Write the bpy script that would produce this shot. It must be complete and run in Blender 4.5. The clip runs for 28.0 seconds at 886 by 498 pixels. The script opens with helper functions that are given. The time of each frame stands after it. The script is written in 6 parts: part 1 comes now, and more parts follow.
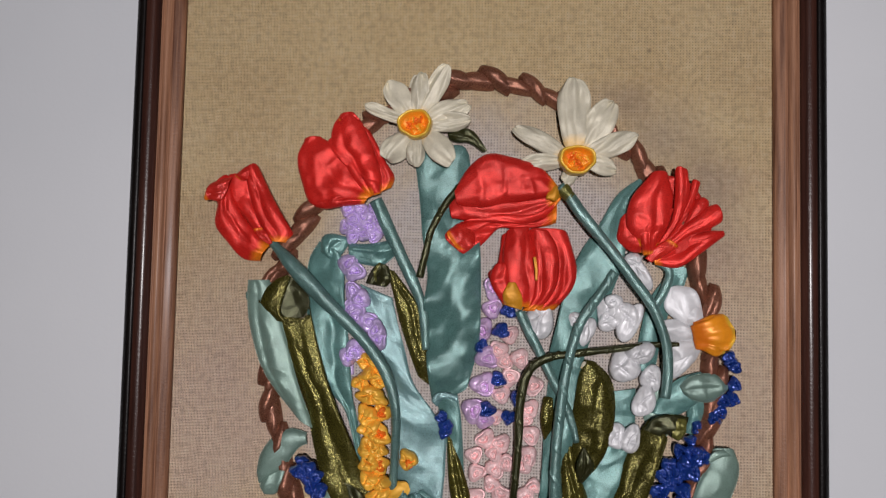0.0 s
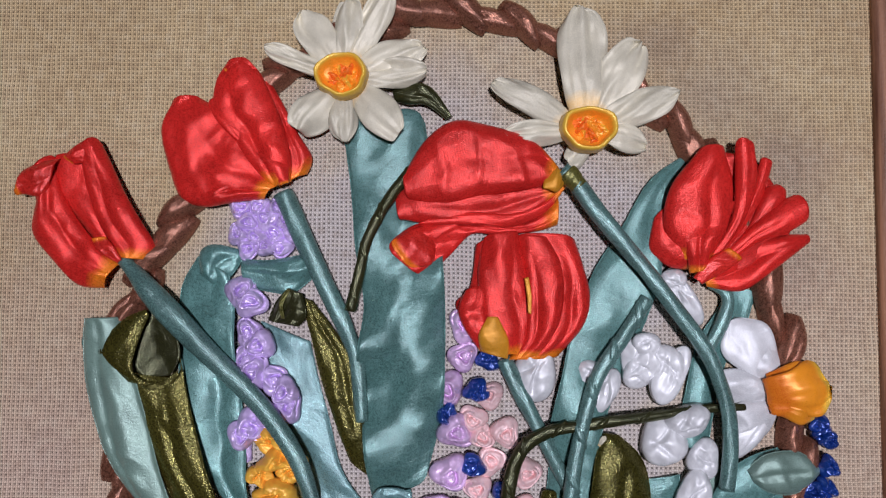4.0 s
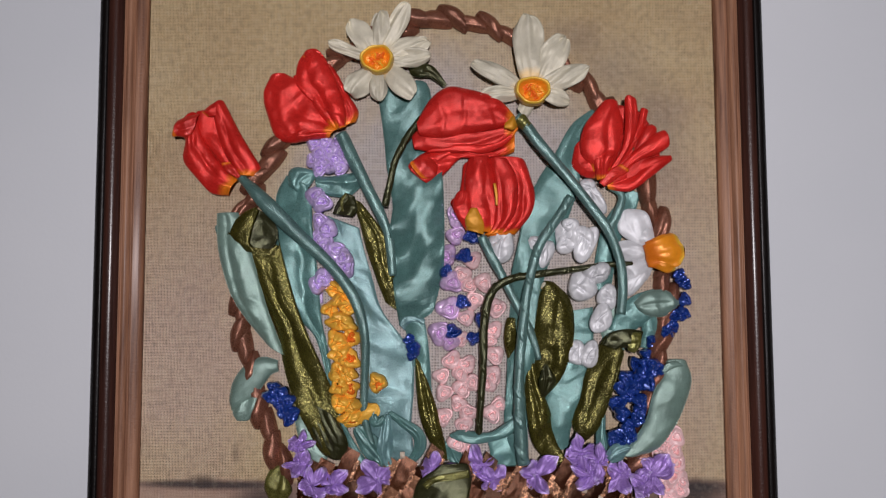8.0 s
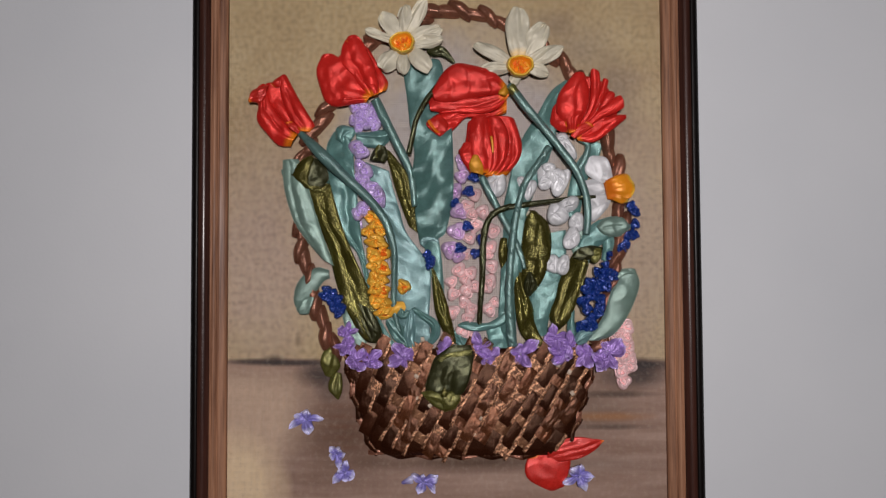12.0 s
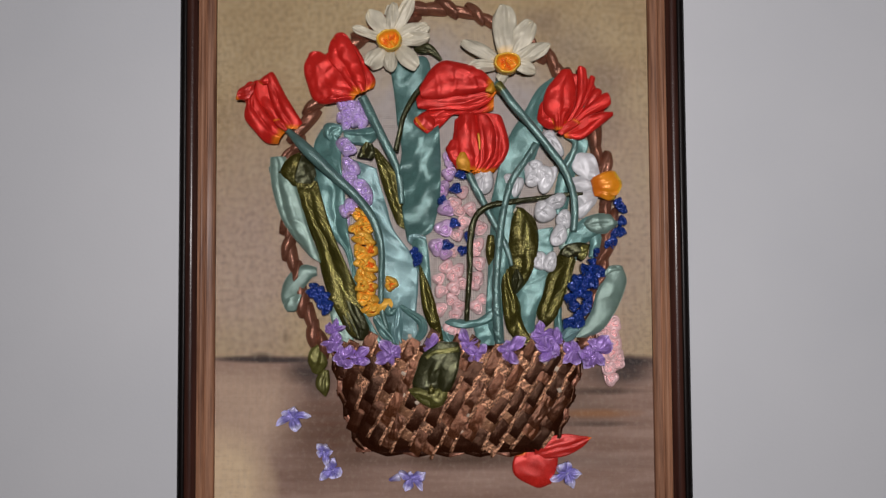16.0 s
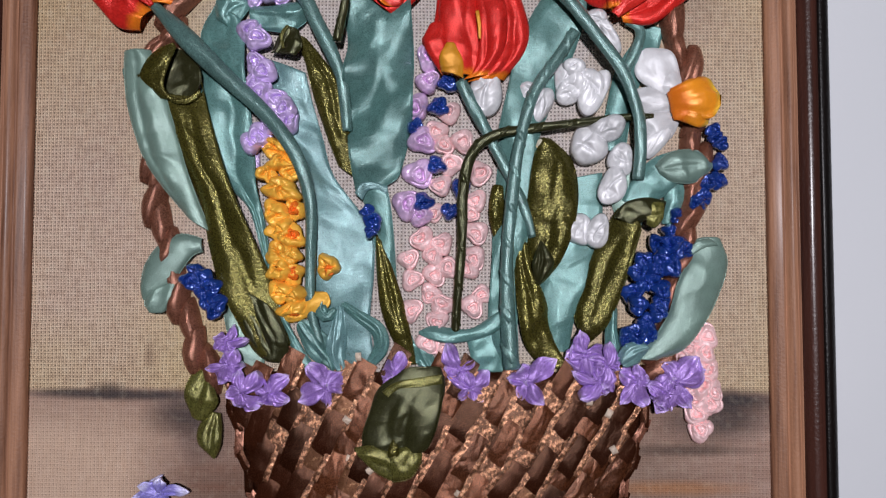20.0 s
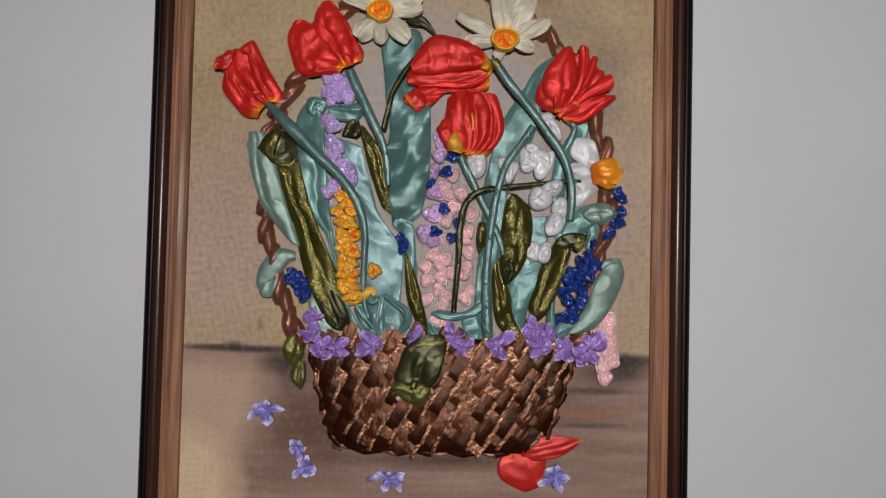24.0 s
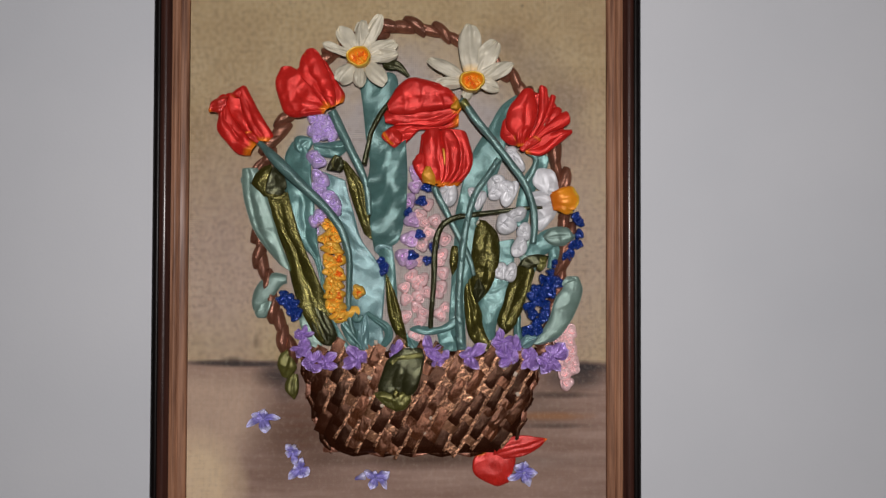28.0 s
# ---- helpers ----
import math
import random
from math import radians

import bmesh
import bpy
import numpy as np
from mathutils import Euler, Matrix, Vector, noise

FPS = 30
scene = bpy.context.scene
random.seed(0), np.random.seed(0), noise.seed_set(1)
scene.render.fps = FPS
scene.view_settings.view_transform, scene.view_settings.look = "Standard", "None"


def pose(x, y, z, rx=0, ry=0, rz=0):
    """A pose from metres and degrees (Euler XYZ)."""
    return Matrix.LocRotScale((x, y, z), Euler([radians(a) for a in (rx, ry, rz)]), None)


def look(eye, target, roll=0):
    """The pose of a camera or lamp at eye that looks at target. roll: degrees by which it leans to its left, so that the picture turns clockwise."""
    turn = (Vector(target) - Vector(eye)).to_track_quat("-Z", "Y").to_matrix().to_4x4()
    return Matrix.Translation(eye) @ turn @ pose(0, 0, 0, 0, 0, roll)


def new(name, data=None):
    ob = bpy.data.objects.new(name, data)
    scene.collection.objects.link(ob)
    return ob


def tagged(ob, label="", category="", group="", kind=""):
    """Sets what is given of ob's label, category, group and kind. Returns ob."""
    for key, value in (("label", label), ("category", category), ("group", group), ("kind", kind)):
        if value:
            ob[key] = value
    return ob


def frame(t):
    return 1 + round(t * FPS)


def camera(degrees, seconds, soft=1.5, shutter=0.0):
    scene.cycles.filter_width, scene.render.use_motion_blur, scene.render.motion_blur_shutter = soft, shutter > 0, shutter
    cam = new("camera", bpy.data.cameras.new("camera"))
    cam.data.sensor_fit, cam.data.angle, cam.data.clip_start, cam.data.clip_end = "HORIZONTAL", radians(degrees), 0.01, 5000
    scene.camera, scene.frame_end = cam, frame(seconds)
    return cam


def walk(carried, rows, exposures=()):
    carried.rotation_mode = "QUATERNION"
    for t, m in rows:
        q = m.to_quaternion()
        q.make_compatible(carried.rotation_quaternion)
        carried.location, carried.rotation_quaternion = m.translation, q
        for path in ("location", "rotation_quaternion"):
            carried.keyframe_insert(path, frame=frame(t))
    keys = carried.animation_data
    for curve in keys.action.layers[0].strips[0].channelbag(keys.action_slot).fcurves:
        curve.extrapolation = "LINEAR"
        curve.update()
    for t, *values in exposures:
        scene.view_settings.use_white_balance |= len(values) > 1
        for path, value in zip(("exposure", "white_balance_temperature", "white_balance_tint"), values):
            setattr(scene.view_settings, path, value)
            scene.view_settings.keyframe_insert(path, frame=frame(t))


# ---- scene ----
# A ribbon-embroidered basket of spring flowers in a wooden frame on a white wall.
# Picture coordinates are millimetres: x to the right, z up from 1.5 m, h out from the linen.
LENS = 68.0
cam = camera(LENS, 28.0, soft=1.3)
ROWS = [
    (0, 0.0037, -0.3320, 1.5452, 2.87, 2.72, -1.25),
    (0.5, 0.0071, -0.2967, 1.5421, 2.00, 2.10, -1.11),
    (1, 0.0077, -0.2816, 1.5472, 1.19, 2.21, -2.86),
    (1.5, 0.0096, -0.2716, 1.5444, 1.36, 2.06, -3.00),
    (2, 0.0092, -0.2599, 1.5404, 1.27, 1.93, -2.64),
    (2.5, 0.0082, -0.2495, 1.5421, 1.10, 2.19, -1.91),
    (3, 0.0098, -0.2394, 1.5473, 0.85, 2.40, -1.25),
    (3.5, 0.0095, -0.2193, 1.5557, 0.80, 2.35, -0.74),
    (5.5, -0.0063, -0.2384, 1.5413, -1.10, 7.35, -0.16),
    (6, -0.0075, -0.2600, 1.5326, -0.70, 6.95, -0.09),
    (6.5, -0.0077, -0.2799, 1.5232, -0.39, 5.73, -0.22),
    (7, -0.0035, -0.3025, 1.5183, -0.45, 5.02, -0.04),
    (7.5, 0.0014, -0.3240, 1.5114, -0.24, 4.13, 0.01),
    (8, 0.0063, -0.3430, 1.5040, 0.07, 3.45, 0.24),
    (8.5, 0.0053, -0.3574, 1.4993, -0.02, 3.05, 0.30),
    (9, 0.0041, -0.3737, 1.4995, 0.06, 2.69, 0.42),
    (9.5, -0.0011, -0.4047, 1.5016, 0.39, 2.44, 0.50),
    (10, 0.0009, -0.4241, 1.4923, 0.32, 2.32, 0.57),
    (10.5, 0.0042, -0.4372, 1.4804, 0.53, 2.41, 0.53),
    (11, 0.0074, -0.4378, 1.4706, 0.65, 2.45, 0.42),
    (11.5, 0.0093, -0.4430, 1.4678, 0.86, 2.04, 0.37),
    (12, 0.0081, -0.4527, 1.4671, 1.14, 1.85, 0.30),
    (12.5, 0.0084, -0.4581, 1.4653, 1.10, 1.44, 0.26),
    (14.5, 0.0061, -0.4659, 1.4698, 0.97, 1.69, 0.23),
    (15, 0.0095, -0.4638, 1.4685, 1.10, 1.62, 0.17),
    (15.5, 0.0141, -0.4603, 1.4659, 1.04, 1.93, 0.28),
    (16, 0.0172, -0.4527, 1.4634, 1.19, 2.06, 0.35),
    (16.5, 0.0188, -0.4518, 1.4646, 0.90, 2.13, 0.37),
    (17, 0.0174, -0.4479, 1.4648, 0.90, 2.24, 0.31),
    (17.5, 0.0147, -0.4159, 1.4674, 1.03, 1.84, 0.25),
    (18, 0.0165, -0.3755, 1.4694, 0.65, 1.73, 0.30),
    (18.5, 0.0207, -0.3418, 1.4710, 0.66, 1.54, 0.32),
    (19, 0.0195, -0.3120, 1.4654, 0.68, 1.93, 0.36),
    (19.5, 0.0139, -0.2899, 1.4592, 0.60, 1.90, 0.23),
    (20, 0.0211, -0.2681, 1.4530, 0.54, 2.19, 0.02),
    (20.5, 0.0250, -0.2535, 1.4452, 0.55, 1.89, -0.25),
    (21, 0.0277, -0.2503, 1.4396, 0.92, 2.64, -0.18),
    (21.5, 0.0260, -0.2499, 1.4421, 0.94, 2.73, -0.26),
    (23.5, 0.0198, -0.4097, 1.4540, 0.56, 1.86, -1.36),
    (24, 0.0174, -0.4249, 1.4590, 0.20, 1.65, -1.32),
    (24.5, 0.0170, -0.4382, 1.4646, -0.09, 1.36, -1.13),
    (25, 0.0208, -0.4461, 1.4700, -0.05, 1.00, -0.83),
    (25.5, 0.0246, -0.4528, 1.4746, -0.27, 0.93, -0.67),
    (26, 0.0243, -0.4568, 1.4743, -0.54, 0.92, -0.43),
    (26.5, 0.0228, -0.4622, 1.4748, -0.69, 1.00, -0.37),
    (27, 0.0211, -0.4681, 1.4798, -0.64, 0.94, -0.35),
    (27.5, 0.0241, -0.4694, 1.4804, -0.67, 0.69, -0.20),
    (28, 0.0274, -0.4730, 1.4792, -0.61, 0.92, -0.20),
]
EXPOSURES = [(0.0, 0.12, 6600, 11), (1.0, 0.25, 6250, 14), (3.0, 0.36, 5980, 15), (6.0, 0.2, 5980, 15), (8.0, 0.05, 6450, 13), (11.0, -0.03, 6700, 11), (17.0, -0.04, 6600, 11),
             (20.0, 0.4, 6250, 12), (21.5, 0.36, 6250, 13), (24.0, -0.02, 6700, 11), (28.0, -0.02, 6650, 10)]
walk(cam, [(t, pose(x, y, z, 0, 0, yaw) @ pose(0, 0, 0, 90 + pitch, 0, 0) @ pose(0, 0, 0, 0, 0, -roll))
           for t, x, y, z, yaw, pitch, roll in ROWS], EXPOSURES)

# ---- light: a small bright lamp near the viewer, a soft added fill behind it ----
world = bpy.data.worlds.new("world")
scene.world = world
world.use_nodes = True
world.node_tree.nodes["Background"].inputs[0].default_value = (0.8, 0.85, 0.9, 1)
world.node_tree.nodes["Background"].inputs[1].default_value = 0.045


def lamp(name, eye, target, size, watts, colour):
    data = bpy.data.lights.new(name, "AREA")
    data.shape, data.size, data.energy, data.color = "DISK", size, watts, colour
    ob = new(name, data)
    ob.matrix_world = look(eye, target)
    return ob


lamp("torch_lamp", (0.06, -0.85, 1.555), (0.0, 0.0, 1.49), 0.06, 5.0, (1.0, 0.965, 0.985))
# unseen fill under the ceiling, added to lift the shadows
lamp("room_fill_lamp", (0.3, -1.5, 2.62), (0.1, -0.6, 1.0), 0.5, 0.7, (0.88, 0.94, 1.0))


# ---- materials ----
def nodes(name):
    m = bpy.data.materials.new(name)
    m.use_nodes = True
    t = m.node_tree
    return m, t.nodes, t.links, t.nodes["Principled BSDF"]


def add(ns, kind, **values):
    n = ns.new(kind)
    for key, value in values.items():
        n.inputs[key].default_value = value
    return n


def math_node(ns, ls, op, a, b=None):
    n = ns.new("ShaderNodeMath")
    n.operation = op
    for i, v in enumerate((a, b)):
        if v is None:
            continue
        if isinstance(v, (int, float)):
            n.inputs[i].default_value = v
        else:
            ls.new(v, n.inputs[i])
    return n.outputs[0]


def ramp(ns, ls, source, stops):
    n = ns.new("ShaderNodeValToRGB")
    e = n.color_ramp.elements
    while len(e) < len(stops):
        e.new(0.5)
    for i, (p, c) in enumerate(stops):
        e[i].position, e[i].color = p, (*c, 1) if len(c) == 3 else c
    ls.new(source, n.inputs[0])
    return n.outputs[0]


def mix(ns, ls, factor, a, b, blend="MIX"):
    n = ns.new("ShaderNodeMix")
    n.data_type, n.blend_type = "RGBA", blend
    for socket, v in ((n.inputs[0], factor), (n.inputs[6], a), (n.inputs[7], b)):
        if isinstance(v, (int, float)):
            socket.default_value = v
        elif isinstance(v, tuple):
            socket.default_value = (*v, 1) if len(v) == 3 else v
        else:
            ls.new(v, socket)
    return n.outputs[2]


def shade(c, k):
    return tuple(min(1.0, v * k) for v in c)


def satin(name, colour, base_dye=None, dye_to=0.25, tip_dye_sheen=None, rough=0.3, tint=None, speck=1.0, metal=0.25, aniso=0.0, spec=0.5, glitter=None, fill=0.5, vary=0.3, pucker=0.3, foil=0.0, gloss=0.15):
    """Woven satin ribbon: lengthwise floats that shine like metal thread, over a dyed matt ground."""
    m, ns, ls, b = nodes(name)
    uv = ns.new("ShaderNodeUVMap").outputs[0]
    ob = ns.new("ShaderNodeTexCoord").outputs["Object"]
    sep = ns.new("ShaderNodeSeparateXYZ")
    ls.new(uv, sep.inputs[0])
    blot = add(ns, "ShaderNodeTexNoise", Scale=110.0, Detail=3.0)
    ls.new(ob, blot.inputs["Vector"])
    col = ramp(ns, ls, blot.outputs[0], [(0.3, shade(colour, 0.8)), (0.55, colour), (0.75, shade(colour, 1.18))])
    info = ns.new("ShaderNodeObjectInfo").outputs["Random"]
    hue = add(ns, "ShaderNodeHueSaturation", Hue=0.5, Saturation=1.0, Value=1.0)
    ls.new(math_node(ns, ls, "ADD", math_node(ns, ls, "MULTIPLY", info, vary), 1.0 - vary * 0.55), hue.inputs["Value"])
    ls.new(col, hue.inputs["Color"])
    col = hue.outputs[0]
    for dye, at in ((base_dye, "base"), (tip_dye_sheen, "tip")):
        if dye:
            s = sep.outputs[0] if at == "base" else math_node(ns, ls, "SUBTRACT", 1.0, sep.outputs[0])
            wob = math_node(ns, ls, "ADD", s, math_node(ns, ls, "MULTIPLY", blot.outputs[0], 0.22))
            f = ramp(ns, ls, wob, [(dye_to * 0.55 + 0.1, (1, 1, 1)), (dye_to + 0.12, (0, 0, 0))])
            col = mix(ns, ls, f, col, dye)
    # bright crossing threads: the light they catch is put into the colour as grains
    grain = add(ns, "ShaderNodeTexNoise", Scale=3600.0, Detail=1.5)
    ls.new(ob, grain.inputs["Vector"])
    col = mix(ns, ls, ramp(ns, ls, grain.outputs[0], [(0.4, (0, 0, 0)), (0.75, (0.4, 0.4, 0.4))]), col, shade(colour, 1.5))
    if glitter:
        # metallic weft threads that show as flecks where the cloth is stretched
        fleck = add(ns, "ShaderNodeTexNoise", Scale=750.0, Detail=4.0, Roughness=0.8)
        ls.new(ob, fleck.inputs["Vector"])
        zone = add(ns, "ShaderNodeTexNoise", Scale=200.0, Detail=2.0)
        ls.new(ob, zone.inputs["Vector"])
        f = math_node(ns, ls, "ADD", fleck.outputs[0], math_node(ns, ls, "MULTIPLY", math_node(ns, ls, "SUBTRACT", zone.outputs[0], 0.5), 0.55))
        at = 0.62 - 0.3 * fill
        col = mix(ns, ls, ramp(ns, ls, f, [(at, (0, 0, 0)), (at + 0.1, (1, 1, 1))]), col, glitter)
    ls.new(col, b.inputs["Base Color"])
    rib = ns.new("ShaderNodeTexWave")
    rib.bands_direction = "X"
    rib.inputs["Scale"].default_value = 22.0
    rib.inputs["Distortion"].default_value = 1.0
    ls.new(uv, rib.inputs["Vector"])
    place = ns.new("ShaderNodeCombineXYZ")
    ls.new(math_node(ns, ls, "MULTIPLY", sep.outputs[0], 2.6), place.inputs[0])
    ls.new(math_node(ns, ls, "MULTIPLY", sep.outputs[1], 1.7), place.inputs[1])
    ls.new(math_node(ns, ls, "MULTIPLY", info, 37.0), place.inputs[2])
    crease = add(ns, "ShaderNodeTexNoise", Scale=1.0, Detail=1.0, Roughness=0.35, Distortion=0.5)
    ls.new(place.outputs[0], crease.inputs["Vector"])
    bump1 = add(ns, "ShaderNodeBump", Strength=0.34 * speck, Distance=0.0004)
    ls.new(grain.outputs[0], bump1.inputs["Height"])
    bump2 = add(ns, "ShaderNodeBump", Strength=0.05, Distance=0.0003)
    ls.new(rib.outputs[1], bump2.inputs["Height"])
    ls.new(bump1.outputs[0], bump2.inputs["Normal"])
    bump3 = add(ns, "ShaderNodeBump", Strength=pucker, Distance=0.004)
    ls.new(crease.outputs[0], bump3.inputs["Height"])
    ls.new(bump2.outputs[0], bump3.inputs["Normal"])
    ls.new(bump3.outputs[0], b.inputs["Normal"])
    # a thin colourless shine of the thread itself
    ls.new(bump3.outputs[0], b.inputs["Coat Normal"])
    b.inputs["Coat Weight"].default_value = gloss
    b.inputs["Coat IOR"].default_value = 1.75
    b.inputs["Coat Roughness"].default_value = rough + 0.06
    rr = ramp(ns, ls, grain.outputs[0], [(0.35, (rough * 0.8,) * 3), (0.7, (min(1, rough * 1.3),) * 3)])
    ls.new(rr, b.inputs["Roughness"])
    b.inputs["Metallic"].default_value = metal
    if foil:
        # shiny weft threads lie between duller ones
        thread = add(ns, "ShaderNodeTexNoise", Scale=1500.0, Detail=2.0, Roughness=0.6)
        ls.new(ob, thread.inputs["Vector"])
        ls.new(ramp(ns, ls, thread.outputs[0], [(0.44, (max(0.0, metal - foil),) * 3), (0.58, (min(1.0, metal + foil),) * 3)]), b.inputs["Metallic"])
    b.inputs["Specular IOR Level"].default_value = spec
    if tint:
        b.inputs["Specular Tint"].default_value = (*tint, 1)
    b.inputs["Anisotropic"].default_value = aniso
    tangent = ns.new("ShaderNodeTangent")
    tangent.direction_type = "UV_MAP"
    ls.new(tangent.outputs[0], b.inputs["Tangent"])
    return m


ORANGE = (0.88, 0.29, 0.016)
RED = satin("red_satin", (0.60, 0.022, 0.017), base_dye=(0.85, 0.24, 0.012), dye_to=0.13, rough=0.29, tint=(1.0, 0.6, 0.55), metal=0.24, spec=0.45, foil=0.18, pucker=0.32, gloss=0.05)
RED_TIP = satin("red_satin_orange_tip", (0.62, 0.026, 0.018), tip_dye_sheen=(0.88, 0.22, 0.01), dye_to=0.18, rough=0.29, metal=0.24, foil=0.18, gloss=0.05)
TONGUE = satin("yellow_tongue_satin", (0.70, 0.30, 0.015), rough=0.45, metal=0.3)
TEAL = satin("teal_satin", (0.115, 0.250, 0.232), rough=0.29, metal=0.31, spec=0.55, vary=0.5, foil=0.2, pucker=0.26, gloss=0.22)
SKY = satin("pale_teal_satin", (0.16, 0.30, 0.305), rough=0.29, metal=0.31, spec=0.55, vary=0.3, foil=0.22, pucker=0.26, gloss=0.28)
STEM = satin("deep_teal_satin", (0.115, 0.22, 0.202), rough=0.26, metal=0.36, spec=0.6, foil=0.2, pucker=0.16, gloss=0.2)
OLIVE = satin("olive_satin", (0.076, 0.067, 0.013), rough=0.2, tint=(1.0, 0.95, 0.5), spec=0.6, metal=0.55, foil=0.16, pucker=0.35, gloss=0.05)
DEEP = satin("dark_teal_satin", (0.108, 0.232, 0.214), rough=0.29, metal=0.31, spec=0.55, vary=0.3, foil=0.2, pucker=0.24, gloss=0.22)
SAGE = satin("sage_satin", (0.19, 0.29, 0.245), rough=0.34, metal=0.3, spec=0.4, foil=0.08, pucker=0.14, gloss=0.3)
MOSS = satin("moss_satin", (0.125, 0.12, 0.03), rough=0.24, tint=(1.0, 0.95, 0.55), metal=0.45, foil=0.25, pucker=0.4)
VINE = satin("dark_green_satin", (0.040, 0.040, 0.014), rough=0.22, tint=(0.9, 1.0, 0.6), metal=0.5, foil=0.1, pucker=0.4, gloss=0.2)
WHITE = satin("white_satin", (0.68, 0.68, 0.70), rough=0.44, speck=0.7, metal=0.14, spec=0.3, pucker=0.42, gloss=0.15)
CREAM = satin("ivory_satin", (0.61, 0.565, 0.44), base_dye=(0.76, 0.52, 0.22), dye_to=0.14, rough=0.45, speck=0.7, metal=0.08, spec=0.3, pucker=0.42, gloss=0.1)
GOLD = satin("golden_satin", (0.90, 0.45, 0.055), rough=0.42, speck=1.0, metal=0.18, spec=0.3, foil=0.1, gloss=0.15)
AMBER = satin("amber_satin", ORANGE, base_dye=(0.76, 0.16, 0.01), tip_dye_sheen=(0.72, 0.47, 0.05), dye_to=0.3, rough=0.34, speck=0.6, metal=0.15, spec=0.3, gloss=0.15)
CORE = satin("orange_core_satin", (0.80, 0.16, 0.01), rough=0.5, speck=0.5, metal=0.15, spec=0.3)
LILAC = satin("lilac_satin", (0.56, 0.43, 0.73), rough=0.36, speck=1.0, metal=0.3, spec=0.3, foil=0.15)
# paler tips put the sheen of the violet petals into the colour
VIOLET = satin("violet_satin", (0.34, 0.20, 0.55), tip_dye_sheen=(0.62, 0.49, 0.80), dye_to=0.42, rough=0.3, speck=1.0, metal=0.25, spec=0.4, foil=0.2)
# pale tips over deep blue: highlight and shade are painted in
PALE_VIOLET = satin("pale_violet_satin", (0.24, 0.21, 0.54), tip_dye_sheen=(0.72, 0.70, 0.92), dye_to=0.62, rough=0.45, speck=0.8, metal=0.25, spec=0.4)
PINK = satin("pink_satin", (0.88, 0.57, 0.57), rough=0.44, speck=0.9, metal=0.14, spec=0.25, gloss=0.2)
MAUVE = satin("mauve_satin", (0.66, 0.46, 0.71), rough=0.36, speck=1.0, metal=0.28, spec=0.3, foil=0.15)
BLUE = satin("royal_blue_satin", (0.012, 0.055, 0.31), rough=0.2, speck=0.6, spec=0.8, metal=0.45, gloss=0.4)
BROWN = satin("brown_satin", (0.23, 0.092, 0.056), rough=0.26, tint=(1.0, 0.8, 0.7), metal=0.5, foil=0.25)
RUSSET = satin("russet_ribbon", (0.115, 0.036, 0.014), rough=0.26, tint=(1.0, 0.75, 0.55), metal=0.5, vary=0.6, foil=0.25, pucker=0.3)
BRAID = satin("chestnut_ribbon", (0.045, 0.012, 0.005), rough=0.25, tint=(1.0, 0.7, 0.45), metal=0.5, vary=0.7, pucker=0.1, gloss=0.06)
CARAMEL = satin("caramel_ribbon", (0.16, 0.066, 0.030), rough=0.32, tint=(1.0, 0.75, 0.55), speck=1.0, metal=0.55, glitter=(0.62, 0.34, 0.18), fill=0.1, foil=0.3, pucker=0.12)
COPPER = satin("coppery_ribbon", (0.13, 0.055, 0.028), rough=0.28, tint=(1.0, 0.75, 0.55), speck=1.5, metal=0.6, glitter=(0.78, 0.39, 0.22), fill=0.4, foil=0.35, pucker=0.12)


FRAY = satin("frayed_tan_ribbon", (0.50, 0.40, 0.31), rough=0.5, metal=0.05)


def painted_wall():
    m, ns, ls, b = nodes("white_wall_paint")
    ob = ns.new("ShaderNodeTexCoord").outputs["Object"]
    big = add(ns, "ShaderNodeTexNoise", Scale=5.0, Detail=4.0)
    ls.new(ob, big.inputs["Vector"])
    col = ramp(ns, ls, big.outputs[0], [(0.3, (0.62, 0.64, 0.67)), (0.7, (0.68, 0.695, 0.72))])
    spot = add(ns, "ShaderNodeTexVoronoi", Scale=10.0, Randomness=1.0)
    ls.new(ob, spot.inputs["Vector"])
    f = ramp(ns, ls, spot.outputs["Distance"], [(0.008, (1, 1, 1)), (0.014, (0, 0, 0))])
    ls.new(mix(ns, ls, math_node(ns, ls, "MULTIPLY", f, 0.5), col, (0.33, 0.33, 0.36)), b.inputs["Base Color"])
    fine = add(ns, "ShaderNodeTexNoise", Scale=420.0, Detail=3.0)
    ls.new(ob, fine.inputs["Vector"])
    bump = add(ns, "ShaderNodeBump", Strength=0.12, Distance=0.0006)
    ls.new(fine.outputs[0], bump.inputs["Height"])
    ls.new(bump.outputs[0], b.inputs["Normal"])
    b.inputs["Roughness"].default_value = 0.75
    return m


def plain(name, colour, rough):
    m, ns, ls, b = nodes(name)
    ob = ns.new("ShaderNodeTexCoord").outputs["Object"]
    n = add(ns, "ShaderNodeTexNoise", Scale=9.0, Detail=5.0)
    ls.new(ob, n.inputs["Vector"])
    ls.new(ramp(ns, ls, n.outputs[0], [(0.3, shade(colour, 0.88)), (0.7, colour)]), b.inputs["Base Color"])
    b.inputs["Roughness"].default_value = rough
    return m


